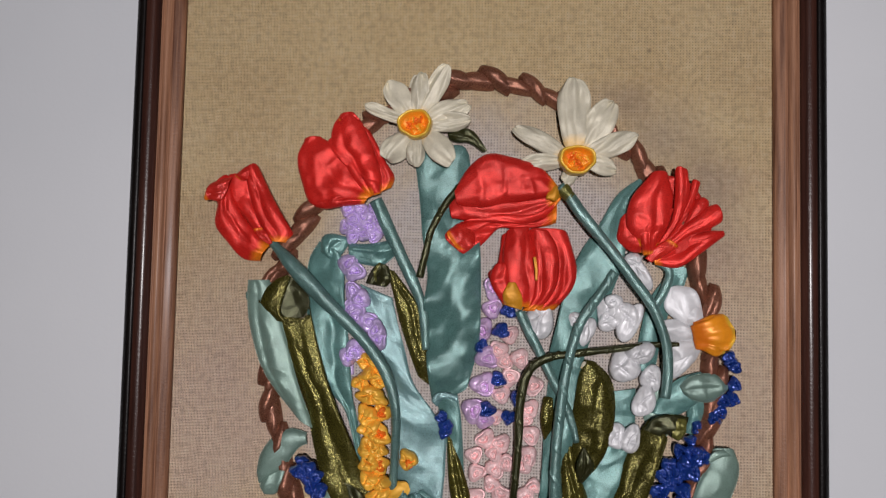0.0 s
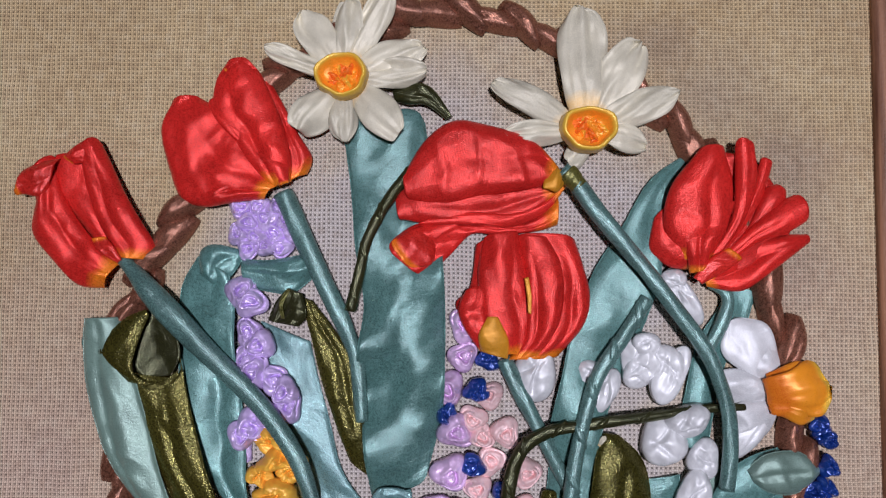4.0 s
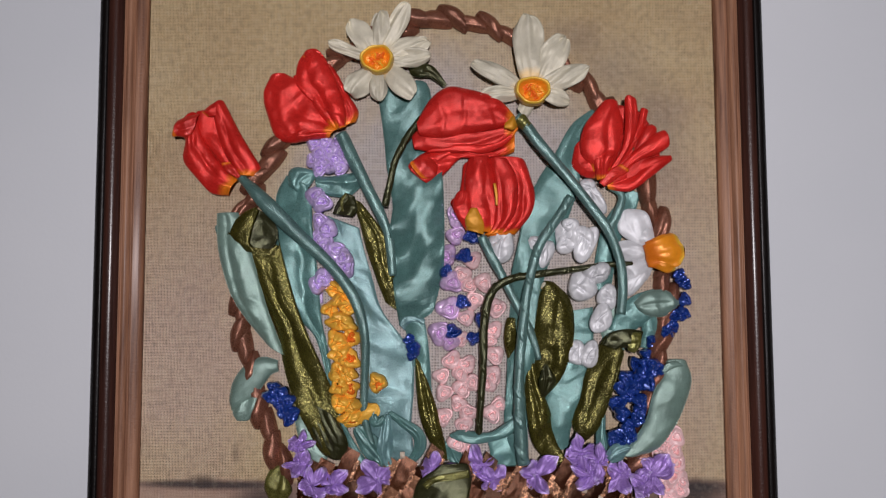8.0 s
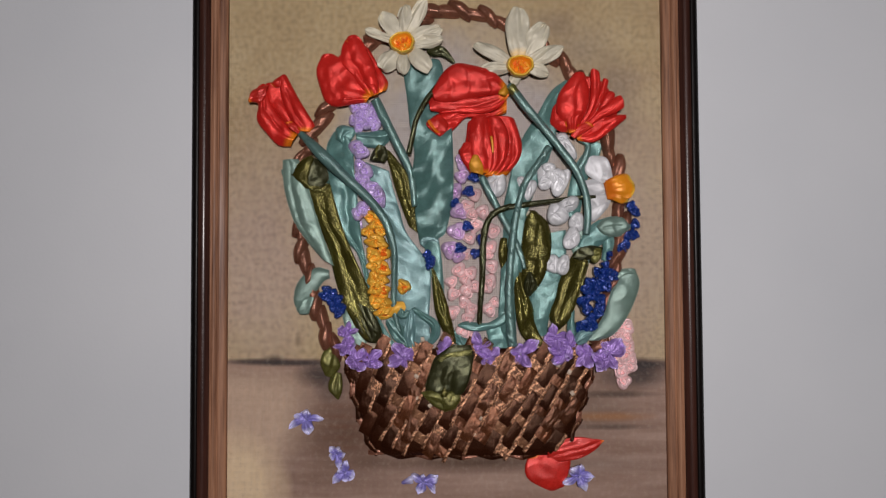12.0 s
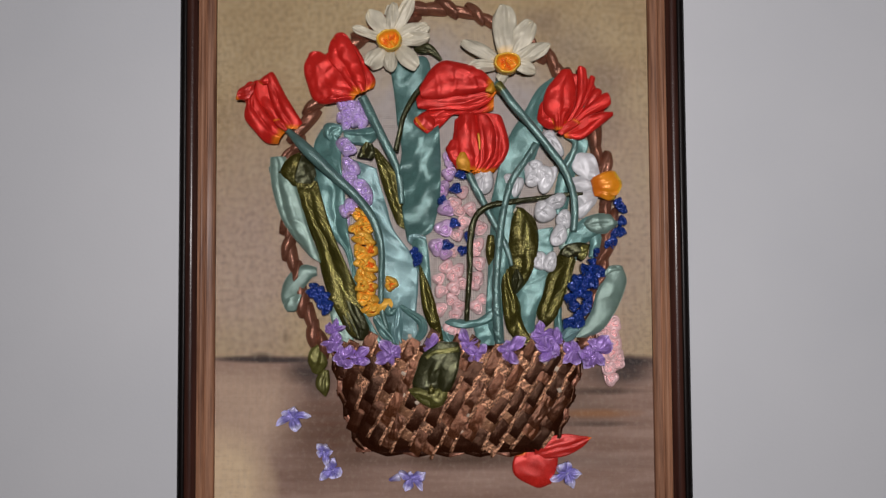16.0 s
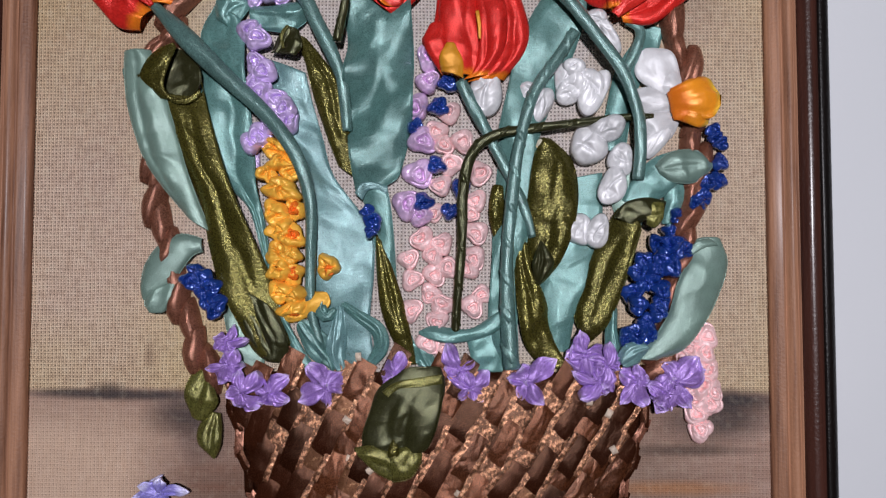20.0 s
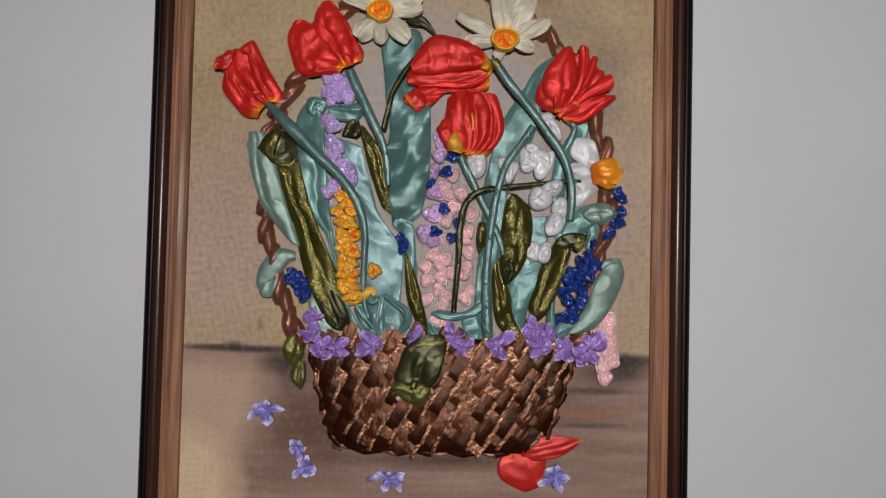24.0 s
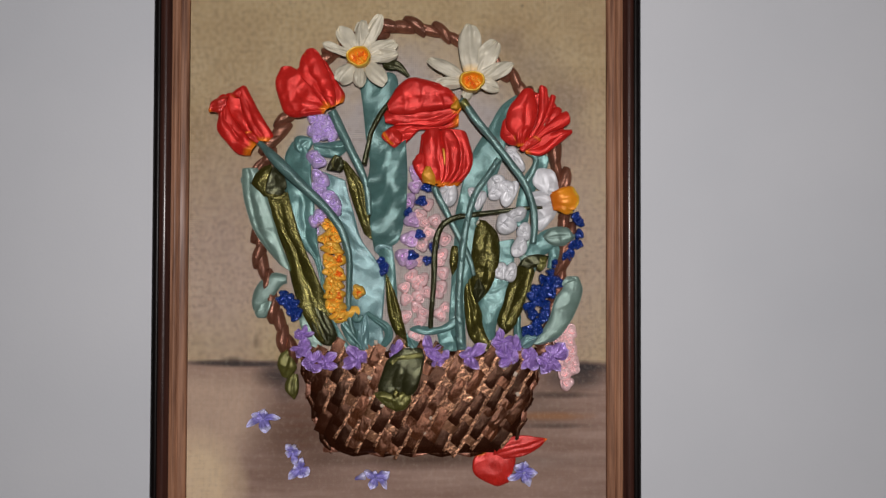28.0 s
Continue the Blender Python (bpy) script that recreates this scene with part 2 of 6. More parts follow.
def wood(name, dark, light, rough, coat):
    """Straight grain along the moulding: UV x runs along it in metres, y across it."""
    m, ns, ls, b = nodes(name)
    uv = ns.new("ShaderNodeUVMap").outputs[0]
    mp = add(ns, "ShaderNodeMapping", Scale=(14.0, 420.0, 1.0))
    ls.new(uv, mp.inputs["Vector"])
    n = add(ns, "ShaderNodeTexNoise", Scale=1.0, Detail=6.0, Roughness=0.65)
    ls.new(mp.outputs[0], n.inputs["Vector"])
    mp2 = add(ns, "ShaderNodeMapping", Scale=(5.0, 60.0, 1.0))
    ls.new(uv, mp2.inputs["Vector"])
    n2 = add(ns, "ShaderNodeTexNoise", Scale=1.0, Detail=3.0)
    ls.new(mp2.outputs[0], n2.inputs["Vector"])
    f = math_node(ns, ls, "ADD", math_node(ns, ls, "MULTIPLY", n.outputs[0], 0.6), math_node(ns, ls, "MULTIPLY", n2.outputs[0], 0.4))
    ls.new(ramp(ns, ls, f, [(0.38, dark), (0.6, light)]), b.inputs["Base Color"])
    bump = add(ns, "ShaderNodeBump", Strength=0.25, Distance=0.0006)
    ls.new(n.outputs[0], bump.inputs["Height"])
    pits = add(ns, "ShaderNodeTexNoise", Scale=900.0, Detail=2.0)
    ls.new(ns.new("ShaderNodeTexCoord").outputs["Object"], pits.inputs["Vector"])
    bump2 = add(ns, "ShaderNodeBump", Strength=0.35, Distance=0.0005)
    ls.new(pits.outputs[0], bump2.inputs["Height"])
    ls.new(bump.outputs[0], bump2.inputs["Normal"])
    ls.new(bump2.outputs[0], b.inputs["Normal"])
    b.inputs["Roughness"].default_value = rough
    b.inputs["Coat Weight"].default_value = coat
    b.inputs["Coat Roughness"].default_value = 0.22
    b.inputs["Specular IOR Level"].default_value = 0.25
    return m


def linen():
    """Open-weave linen with brushed paint: warm ground, a dark table edge; soft shade is put into its colour."""
    m, ns, ls, b = nodes("painted_linen")
    ob = ns.new("ShaderNodeTexCoord").outputs["Object"]
    sep = ns.new("ShaderNodeSeparateXYZ")
    ls.new(ob, sep.inputs[0])
    X, Z = (math_node(ns, ls, "MULTIPLY", sep.outputs[i], 1000.0) for i in (0, 2))

    def noise_of(scale, detail=4.0, stretch=(1, 1, 1)):
        mp = add(ns, "ShaderNodeMapping", Scale=stretch)
        ls.new(ob, mp.inputs["Vector"])
        n = add(ns, "ShaderNodeTexNoise", Scale=scale, Detail=detail)
        ls.new(mp.outputs[0], n.inputs["Vector"])
        return n.outputs[0]

    def blob(cx, cz, rx, rz, soft=0.6):
        dx = math_node(ns, ls, "DIVIDE", math_node(ns, ls, "SUBTRACT", X, cx), rx)
        dz = math_node(ns, ls, "DIVIDE", math_node(ns, ls, "SUBTRACT", Z, cz), rz)
        d = math_node(ns, ls, "SQRT", math_node(ns, ls, "ADD", math_node(ns, ls, "MULTIPLY", dx, dx), math_node(ns, ls, "MULTIPLY", dz, dz)))
        d = math_node(ns, ls, "ADD", d, math_node(ns, ls, "MULTIPLY", math_node(ns, ls, "SUBTRACT", wash, 0.5), 0.7))
        return ramp(ns, ls, d, [(1 - soft, (1, 1, 1)), (1.0, (0, 0, 0))])

    def times(f, k):
        return math_node(ns, ls, "MULTIPLY", f, k)

    wash = noise_of(22.0, 5.0)
    stroke = noise_of(30.0, 5.0, (0.5, 1, 4.0))
    col = ramp(ns, ls, wash, [(0.32, (0.68, 0.495, 0.29)), (0.5, (0.80, 0.61, 0.365)), (0.7, (0.88, 0.695, 0.44))])
    col = mix(ns, ls, times(blob(-30, 190, 190, 85, 0.8), 0.7), col, (0.84, 0.65, 0.37))
    # paler, barely painted cloth behind the flowers
    col = mix(ns, ls, times(blob(8, 10, 108, 142, 0.3), 0.85), col, (0.80, 0.745, 0.755))
    col = mix(ns, ls, times(blob(-128, -30, 60, 95, 0.7), 0.75), col, (0.95, 0.725, 0.62))
    col = mix(ns, ls, times(blob(132, -10, 50, 130, 0.7), 0.65), col, (0.84, 0.66, 0.57))
    # rosy wash beside the tall leaves
    col = mix(ns, ls, times(blob(-118, 15, 42, 100, 0.8), 0.5), col, (0.66, 0.49, 0.42))
    # violet-grey shade right of the handle, put into the linen's colour
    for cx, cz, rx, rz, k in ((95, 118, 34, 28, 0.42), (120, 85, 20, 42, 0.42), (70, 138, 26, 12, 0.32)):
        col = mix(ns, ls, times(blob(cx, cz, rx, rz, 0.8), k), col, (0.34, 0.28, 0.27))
    # the table: browns below the edge line
    edge = math_node(ns, ls, "ADD", Z, times(math_node(ns, ls, "SUBTRACT", wash, 0.5), 9.0))
    below = ramp(ns, ls, math_node(ns, ls, "DIVIDE", math_node(ns, ls, "ADD", edge, 200.0), 200.0), [(0.522, (1, 1, 1)), (0.535, (0, 0, 0))])
    brown = ramp(ns, ls, stroke, [(0.3, (0.305, 0.198, 0.158)), (0.5, (0.385, 0.262, 0.215)), (0.7, (0.47, 0.335, 0.28))])
    brown = mix(ns, ls, times(blob(-138, -132, 58, 40, 0.55), 0.85), brown, (0.66, 0.49, 0.375))
    brown = mix(ns, ls, times(blob(-152, -185, 46, 48, 0.5), 0.95), brown, (0.88, 0.68, 0.47))
    # deeper browns beside and under the basket: its shade, put into the colour
    brown = mix(ns, ls, times(blob(-68, -146, 46, 48, 0.8), 0.9), brown, (0.15, 0.085, 0.062))
    brown = mix(ns, ls, times(blob(95, -128, 40, 26, 0.8), 0.55), brown, (0.19, 0.135, 0.105))
    brown = mix(ns, ls, times(blob(20, -164, 96, 9, 0.9), 0.85), brown, (0.10, 0.062, 0.046))
    brown = mix(ns, ls, times(blob(110, -133, 40, 4, 0.8), 0.7), brown, (0.42, 0.20, 0.09))
    brown = mix(ns, ls, times(blob(118, -118, 36, 3, 0.8), 0.8), brown, (0.11, 0.08, 0.07))
    brown = mix(ns, ls, times(blob(112, -140, 36, 2.5, 0.8), 0.7), brown, (0.11, 0.08, 0.07))
    brown = mix(ns, ls, times(blob(100, -165, 60, 9, 0.9), 0.3), brown, (0.16, 0.13, 0.12))
    col = mix(ns, ls, below, col, brown)
    # dry reddish brush marks beside the basket
    for cz, k in ((-126, 0.5), (-133, 0.65), (-140, 0.55), (-147, 0.7), (-154, 0.5)):
        col = mix(ns, ls, times(math_node(ns, ls, "MULTIPLY", blob(-70, cz, 24, 3.2, 0.8), ramp(ns, ls, stroke, [(0.4, (0.3,) * 3), (0.6, (1, 1, 1))])), k), col, (0.20, 0.095, 0.065))
    # slate-coloured brush line of the table edge, heavier beside the basket
    for cx, cz, rx, rz, k in ((-108, -96, 46, 3.0, 0.9), (-84, -103, 20, 12, 0.8), (137, -98, 26, 6, 0.95), (132, -105, 30, 12, 0.85), (-135, -95, 20, 2.5, 0.8), (-78, -112, 14, 16, 0.55), (-118, -94, 10, 4, 0.7)):
        col = mix(ns, ls, times(blob(cx, cz, rx, rz, 0.75), k), col, (0.055, 0.048, 0.052))
    # brown dab beside the basket handle and small flecks
    col = mix(ns, ls, times(blob(-101, -80, 3, 7, 0.8), 0.4), col, (0.16, 0.09, 0.06))
    fleck = add(ns, "ShaderNodeTexVoronoi", Scale=24.0)
    ls.new(ob, fleck.inputs["Vector"])
    col = mix(ns, ls, times(ramp(ns, ls, fleck.outputs["Distance"], [(0.025, (1, 1, 1)), (0.045, (0, 0, 0))]), 0.55), col, (0.2, 0.13, 0.09))
    # weave: threads over and under at 1.5 mm, with dark gaps between them
    k = 2 * math.pi / 1.5
    wob = times(math_node(ns, ls, "SUBTRACT", noise_of(80.0, 4.0), 0.5), 7.0)
    sx = math_node(ns, ls, "COSINE", math_node(ns, ls, "ADD", times(X, k), wob))
    sz = math_node(ns, ls, "COSINE", math_node(ns, ls, "ADD", times(Z, k), wob))
    hole = math_node(ns, ls, "MULTIPLY", math_node(ns, ls, "MAXIMUM", sx, 0.0), math_node(ns, ls, "MAXIMUM", sz, 0.0))
    filled = ramp(ns, ls, noise_of(16.0, 4.0), [(0.34, (0.3,) * 3), (0.66, (0.95,) * 3)])
    bare = math_node(ns, ls, "MAXIMUM", times(blob(8, 10, 112, 144, 0.3), 1.0), times(filled, 0.72))
    bare = math_node(ns, ls, "MULTIPLY", bare, math_node(ns, ls, "SUBTRACT", 1.0, times(below, 0.92)))
    # mottled cloth: thicker and thinner patches a few threads wide
    patch = math_node(ns, ls, "ADD", 0.5, math_node(ns, ls, "MULTIPLY", math_node(ns, ls, "SUBTRACT", noise_of(300.0, 4.0), 0.5), math_node(ns, ls, "SUBTRACT", 1.0, times(below, 0.7))))
    col = mix(ns, ls, ramp(ns, ls, patch, [(0.36, (0.22,) * 3), (0.5, (0, 0, 0))]), col, (0.30, 0.21, 0.14))
    col = mix(ns, ls, ramp(ns, ls, patch, [(0.5, (0, 0, 0)), (0.66, (0.2,) * 3)]), col, (0.95, 0.84, 0.66))
    # slubs: single threads thicker, paler or darker than their neighbours
    slub = math_node(ns, ls, "ADD", noise_of(430.0, 3.0, (1, 1, 0.13)), noise_of(430.0, 3.0, (0.13, 1, 1)))
    bare = math_node(ns, ls, "MULTIPLY", bare, ramp(ns, ls, slub, [(0.75, (0.6,) * 3), (1.0, (1, 1, 1))]))
    col = mix(ns, ls, ramp(ns, ls, slub, [(0.7, (0.16,) * 3), (0.98, (0, 0, 0))]), col, (0.30, 0.21, 0.14))
    col = mix(ns, ls, ramp(ns, ls, slub, [(1.02, (0, 0, 0)), (1.3, (0.18,) * 3)]), col, (0.92, 0.80, 0.62))
    dark = math_node(ns, ls, "MULTIPLY", ramp(ns, ls, hole, [(0.16, (0, 0, 0)), (0.62, (1, 1, 1))]), bare)
    col = mix(ns, ls, times(dark, 0.66), col, (0.05, 0.04, 0.036))
    thread = noise_of(500.0, 2.0, (1, 1, 0.25))
    col = mix(ns, ls, times(thread, 0.35), col, shade((0.5, 0.4, 0.3), 1.0), "OVERLAY")
    ls.new(col, b.inputs["Base Color"])
    rise = math_node(ns, ls, "SUBTRACT", math_node(ns, ls, "ADD", times(math_node(ns, ls, "ABSOLUTE", sx), -0.5), times(math_node(ns, ls, "ABSOLUTE", sz), -0.5)), times(hole, 0.8))
    rise = math_node(ns, ls, "MULTIPLY", rise, math_node(ns, ls, "SUBTRACT", 1.0, times(below, 0.62)))
    bump = add(ns, "ShaderNodeBump", Strength=0.9, Distance=0.0008)
    ls.new(rise, bump.inputs["Height"])
    ls.new(bump.outputs[0], b.inputs["Normal"])
    b.inputs["Roughness"].default_value = 0.85
    b.inputs["Specular IOR Level"].default_value = 0.15
    return m


WALL = painted_wall()
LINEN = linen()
SLIP = wood("walnut_slip", (0.108, 0.043, 0.024), (0.385, 0.19, 0.108), 0.5, 0.08)
COVE = wood("red_brown_lacquer", (0.022, 0.008, 0.006), (0.062, 0.022, 0.015), 0.34, 0.45)
BAND = wood("black_brown_lacquer", (0.002, 0.0015, 0.0015), (0.006, 0.0035, 0.003), 0.4, 0.08)


# ---- mesh helpers ----
def W(x, z, h=0.0):
    return Vector((x / 1000, -h / 1000, 1.5 + z / 1000))


def link(name, mesh, parent=None, at=(0, 0, 0), label="", category="", group="", kind=""):
    ob = new(name, mesh)
    ob.location = at
    if parent:
        ob.parent = parent
    return tagged(ob, label, category, group, kind)


def make(name, data, material, parent=None, at=None, label="", category="", group="", kind="", smooth=True):
    """data: vertices (x, z, h) in mm, faces, and one uv for each vertex. at: the origin, for a top-level mesh."""
    verts, faces, uvs = data
    origin = Vector(at) if at is not None else anchor_of(parent)
    mesh = bpy.data.meshes.new(name)
    mesh.from_pydata([W(*v) - origin for v in verts], [], faces)
    layer = mesh.uv_layers.new(name="UVMap")
    index = np.empty(len(mesh.loops), dtype=np.int32)
    mesh.loops.foreach_get("vertex_index", index)
    layer.data.foreach_set("uv", np.asarray(uvs, dtype=np.float32)[index].ravel())
    if smooth:
        mesh.polygons.foreach_set("use_smooth", [True] * len(mesh.polygons))
    mesh.materials.append(material)
    mesh.update()
    return link(name, mesh, parent, at if at is not None else (0, 0, 0), label, category, group, kind)


def anchor_of(ob):
    total = Vector((0, 0, 0))
    while ob:
        total += ob.location
        ob = ob.parent
    return total


def thing(name, xz, label, category, group=""):
    ob = new(name)
    ob.empty_display_size = 0.01
    ob.location = W(xz[0], xz[1], 0)
    return tagged(ob, label, category, group)


def spline(points, s):
    """A smooth curve through the points, at s from 0 to 1, spaced by length. Also for plain numbers."""
    p = [np.atleast_1d(np.array(q, float)) for q in points]
    if len(p) == 1:
        return p[0]
    if p[0].size > 1:
        cuts = np.cumsum([0] + [np.linalg.norm(b - a) for a, b in zip(p, p[1:])])
        cuts = cuts / cuts[-1]
    else:
        cuts = np.linspace(0, 1, len(p))
    i = min(int(np.searchsorted(cuts, s, "right")) - 1, len(p) - 2)
    f = (s - cuts[i]) / (cuts[i + 1] - cuts[i])
    a, b, c, d = p[max(i - 1, 0)], p[i], p[i + 1], p[min(i + 2, len(p) - 1)]
    return 0.5 * (2 * b + (c - a) * f + (2 * a - 5 * b + 4 * c - d) * f * f + (3 * b - a - 3 * c + d) * f ** 3)


def sheet(fn, ns, nu, thick=0.4):
    """A thin cloth: fn(s, u) gives x, z, h for s in 0..1 and u in -1..1."""
    top = [fn(i / ns, 2 * j / nu - 1) for i in range(ns + 1) for j in range(nu + 1)]
    verts = top + [(x, z, h - thick) for x, z, h in top]
    uvs = [(i / ns, j / nu) for i in range(ns + 1) for j in range(nu + 1)] * 2
    faces = []
    n, row = (ns + 1) * (nu + 1), nu + 1
    for i in range(ns):
        for j in range(nu):
            a = i * row + j
            faces.append((a, a + 1, a + row + 1, a + row))
            faces.append((n + a, n + a + row, n + a + row + 1, n + a + 1))
    rim = [j for j in range(nu)] + [i * row + nu for i in range(ns)] + [ns * row + j for j in range(nu, 0, -1)] + [i * row for i in range(ns, 0, -1)]
    for a, b in zip(rim, rim[1:] + rim[:1]):
        faces.append((a, n + a, n + b, b))
    return verts, faces, uvs


class Folds:
    """Irregular satin folds: creased ridges that drift along the cloth, and slow swells down its length."""

    def __init__(self, seed, count=3.0, crease=0.5, length=40.0):
        r = random.Random(seed)
        self.a, self.b, self.c = count * 0.42, r.uniform(-1.4, 1.4), length / 24
        self.swell = length / 17
        self.seed, self.crease = seed * 3.7 + r.uniform(0, 9), crease

    def at(self, s, u):
        n = noise.noise((u * self.a + s * self.b, s * self.c, self.seed))
        m = noise.noise((u * self.a * 2.1 - s * self.b, s * self.c * 1.6, self.seed + 31))
        ridge = 1 - 2.6 * abs(n)
        return self.crease * ridge + (1 - self.crease) * 2.0 * n + 0.55 * (1 - 2.4 * abs(m))

    def across(self, s, u):
        return 1.5 * noise.noise((s * self.swell, u * 0.45 + s * self.b, self.seed + 57))


def ribbon(path, widths, lifts=(2.0,), arch=1.5, fold=0.8, swell=0.8, seed=1, count=3.0, tilt=(0.0,), ns=None, nu=18, crease=0.75, thick=0.4, ends=(1.0, 0.5)):
    """A ribbon laid along a path of (x, z): widths, lifts and tilts are spread evenly along it. ends: how far each end is rounded off."""
    length = sum(math.dist(a, b) for a, b in zip(path, path[1:]))
    ns = ns or max(12, min(80, int(length / 1.6)))
    f = Folds(seed, count, crease, length)
    rows = {}

    def row(s):
        p = spline(path, s)
        q = spline(path, min(1, s + 0.01)) - spline(path, max(0, s - 0.01))
        q = q / max(1e-6, np.linalg.norm(q))
        w = max(0.3, float(spline(widths, s)[0])) / 2 * (1 + 0.05 * math.sin(9 * s + seed))
        for part, d in ((ends[0], s * length), (ends[1], (1 - s) * length)):
            reach = w * part
            if d < reach:
                w *= 0.12 + 0.88 * math.sqrt(max(0.0, 1 - (1 - d / reach) ** 2))
        return p, q, w, float(spline(lifts, s)[0]), float(spline(tilt, s)[0])

    def fn(s, u):
        # rows crowd towards both ends, so that the rounding is smooth
        s = 0.5 - 0.5 * math.cos(math.pi * s) if length < 30 else 0.75 * s + 0.25 * (0.5 - 0.5 * math.cos(math.pi * s))
        if s not in rows:
            rows[s] = row(s)
        p, q, w, lift, lean = rows[s]
        h = lift + arch * (1 - u * u) + fold * f.at(s, u) * (0.35 + 0.65 * (1 - abs(u))) + swell * f.across(s, u) + lean * u * w
        return p[0] - q[1] * u * w, p[1] + q[0] * u * w, max(h, 0.45)

    return sheet(fn, ns, nu, thick)


def edging(data, nu, side, radius=0.28):
    """The woven selvedge of a ribbon: a thin beaded cord along one edge of its sheet."""
    verts = data[0][: len(data[0]) // 2]
    line = verts[(0 if side < 0 else nu)::nu + 1]
    out, uvs, faces = [], [], []
    for i, (x, z, h) in enumerate(line):
        a, b = line[max(0, i - 1)], line[min(len(line) - 1, i + 1)]
        dx, dz = b[0] - a[0], b[1] - a[1]
        d = max(1e-6, math.hypot(dx, dz))
        r = radius * (1.25 if i % 2 else 0.8)
        for k in range(4):
            c, e = math.cos(k * math.pi / 2) * r, math.sin(k * math.pi / 2) * r
            out.append((x - dz / d * c, z + dx / d * c, h + e))
            uvs.append((i / len(line), k / 4))
    for i in range(len(line) - 1):
        for k in range(4):
            a, b = i * 4 + k, i * 4 + (k + 1) % 4
            faces.append((a, b, b + 4, a + 4))
    return out, faces, uvs


def petal(base, tip, width, low=1.0, high=4.0, bulge=5.0, fold=0.8, seed=1, count=3.0, bend=0.0, root=0.3, full=0.62, curl=0.0, ns=22, nu=14, tuck=0.5, point=0.34):
    """A gathered ribbon petal from base to tip. low, high: heights of base and tip. curl: how far the tip rolls up."""
    bx, bz = base
    tx, tz = tip
    L = math.hypot(tx - bx, tz - bz)
    dx, dz = (tx - bx) / L, (tz - bz) / L
    f = Folds(seed, count * 1.5, 0.75, L)
    r = random.Random(seed * 7 + 1)
    lop = r.uniform(-0.12, 0.12)
    ruff = (r.uniform(3, 7), r.uniform(0, 6.3), r.uniform(4, 9), r.uniform(0, 6.3))

    def fn(s, u):
        s = 1 - (1 - s) ** 1.5
        grow = root + (1 - root) * math.sin(0.5 * math.pi * min(1, s / full)) ** 0.9
        if s > full:
            k = (s - full) / (1 - full)
            grow *= max(0.0, 1 - k ** 2.2) ** point
        w = width / 2 * max(0.05, grow) * (1 + 0.06 * math.sin(7 * s + seed))
        side = bend * L * math.sin(math.pi * s) + lop * width * s * s
        v = u * grow
        along = s * L * (1 - 0.05 * v * v) + 0.03 * L * math.sin(3 * v + seed) * s
        h = low + (high - low) * s + bulge * math.sin(math.pi * min(1, 0.08 + 0.88 * s)) ** 0.8 * (1 - tuck * u * u)
        h += fold * f.at(s, u) * (0.25 + 0.75 * s) + 0.6 * fold * f.across(s, u)
        h += 0.8 * fold * u * u * math.sin(ruff[0] * s + ruff[1] + (0 if u > 0 else 2.2))
        along += 0.035 * width * s * math.sin(ruff[2] * v + ruff[3])
        if curl:
            k = max(0, s - 0.75) / 0.25
            h += curl * k * k
            along -= abs(curl) * 0.4 * k * k
        return bx + dx * along - dz * (u * w + side), bz + dz * along + dx * (u * w + side), max(h, 0.45)

    return sheet(fn, ns, nu, 0.4)


def stalk(path, width, lifts=(2.0,), turns=1.5, flat=0.75, ns=None, groove=0.14):
    """A rolled ribbon: a thick cord with a seam that winds slowly round it."""
    length = sum(math.dist(a, b) for a, b in zip(path, path[1:]))
    ns = ns or max(10, int(length / 2.0))
    m = 14
    verts, uvs, faces = [], [], []
    for i in range(ns + 1):
        s = i / ns
        p = spline(path, s)
        q = spline(path, min(1, s + 0.02)) - spline(path, max(0, s - 0.02))
        q = q / max(1e-6, np.linalg.norm(q))
        w = float(spline(width, s)[0]) / 2 * (1 + 0.03 * math.sin(7 * s + length))
        lift = float(spline(lifts, s)[0])
        for j in range(m):
            a = 2 * math.pi * j / m
            seam = 1 - groove * max(0, math.cos(a - turns * 2 * math.pi * s)) ** 6 - 0.5 * groove * max(0, math.cos(a - 2.4 - turns * 6.28 * s)) ** 8
            y, h = math.cos(a) * w * seam, (math.sin(a) * w * seam * flat + w * flat)
            verts.append((p[0] - q[1] * y, p[1] + q[0] * y, h + lift))
            uvs.append((s * length / 34, j / m))
    for i in range(ns):
        for j in range(m):
            a, b = i * m + j, i * m + (j + 1) % m
            faces.append((a, b, b + m, a + m))
    faces.append(tuple(range(m - 1, -1, -1)))
    faces.append(tuple(ns * m + j for j in range(m)))
    return verts, faces, uvs


def folded(x, z, k, ph, count):
    """Height of overlapped folds at a place of a unit pad: each fold is a curved step with a groove before it."""
    h = 0.0
    for i in range(count):
        a = ph[i % len(ph)] * (1 + 0.37 * i)
        d = x * math.cos(a) + z * math.sin(a) - 0.25 * math.sin(a * 3) + (0.35 + 0.2 * math.sin(a * 5)) * (z * math.cos(a) - x * math.sin(a)) ** 2
        h += (0.16 * math.tanh(d / 0.07) - 0.22 * math.exp(-((d + 0.08) / 0.07) ** 2)) * (1 - k * k) * (1 - 0.25 * i)
    return h


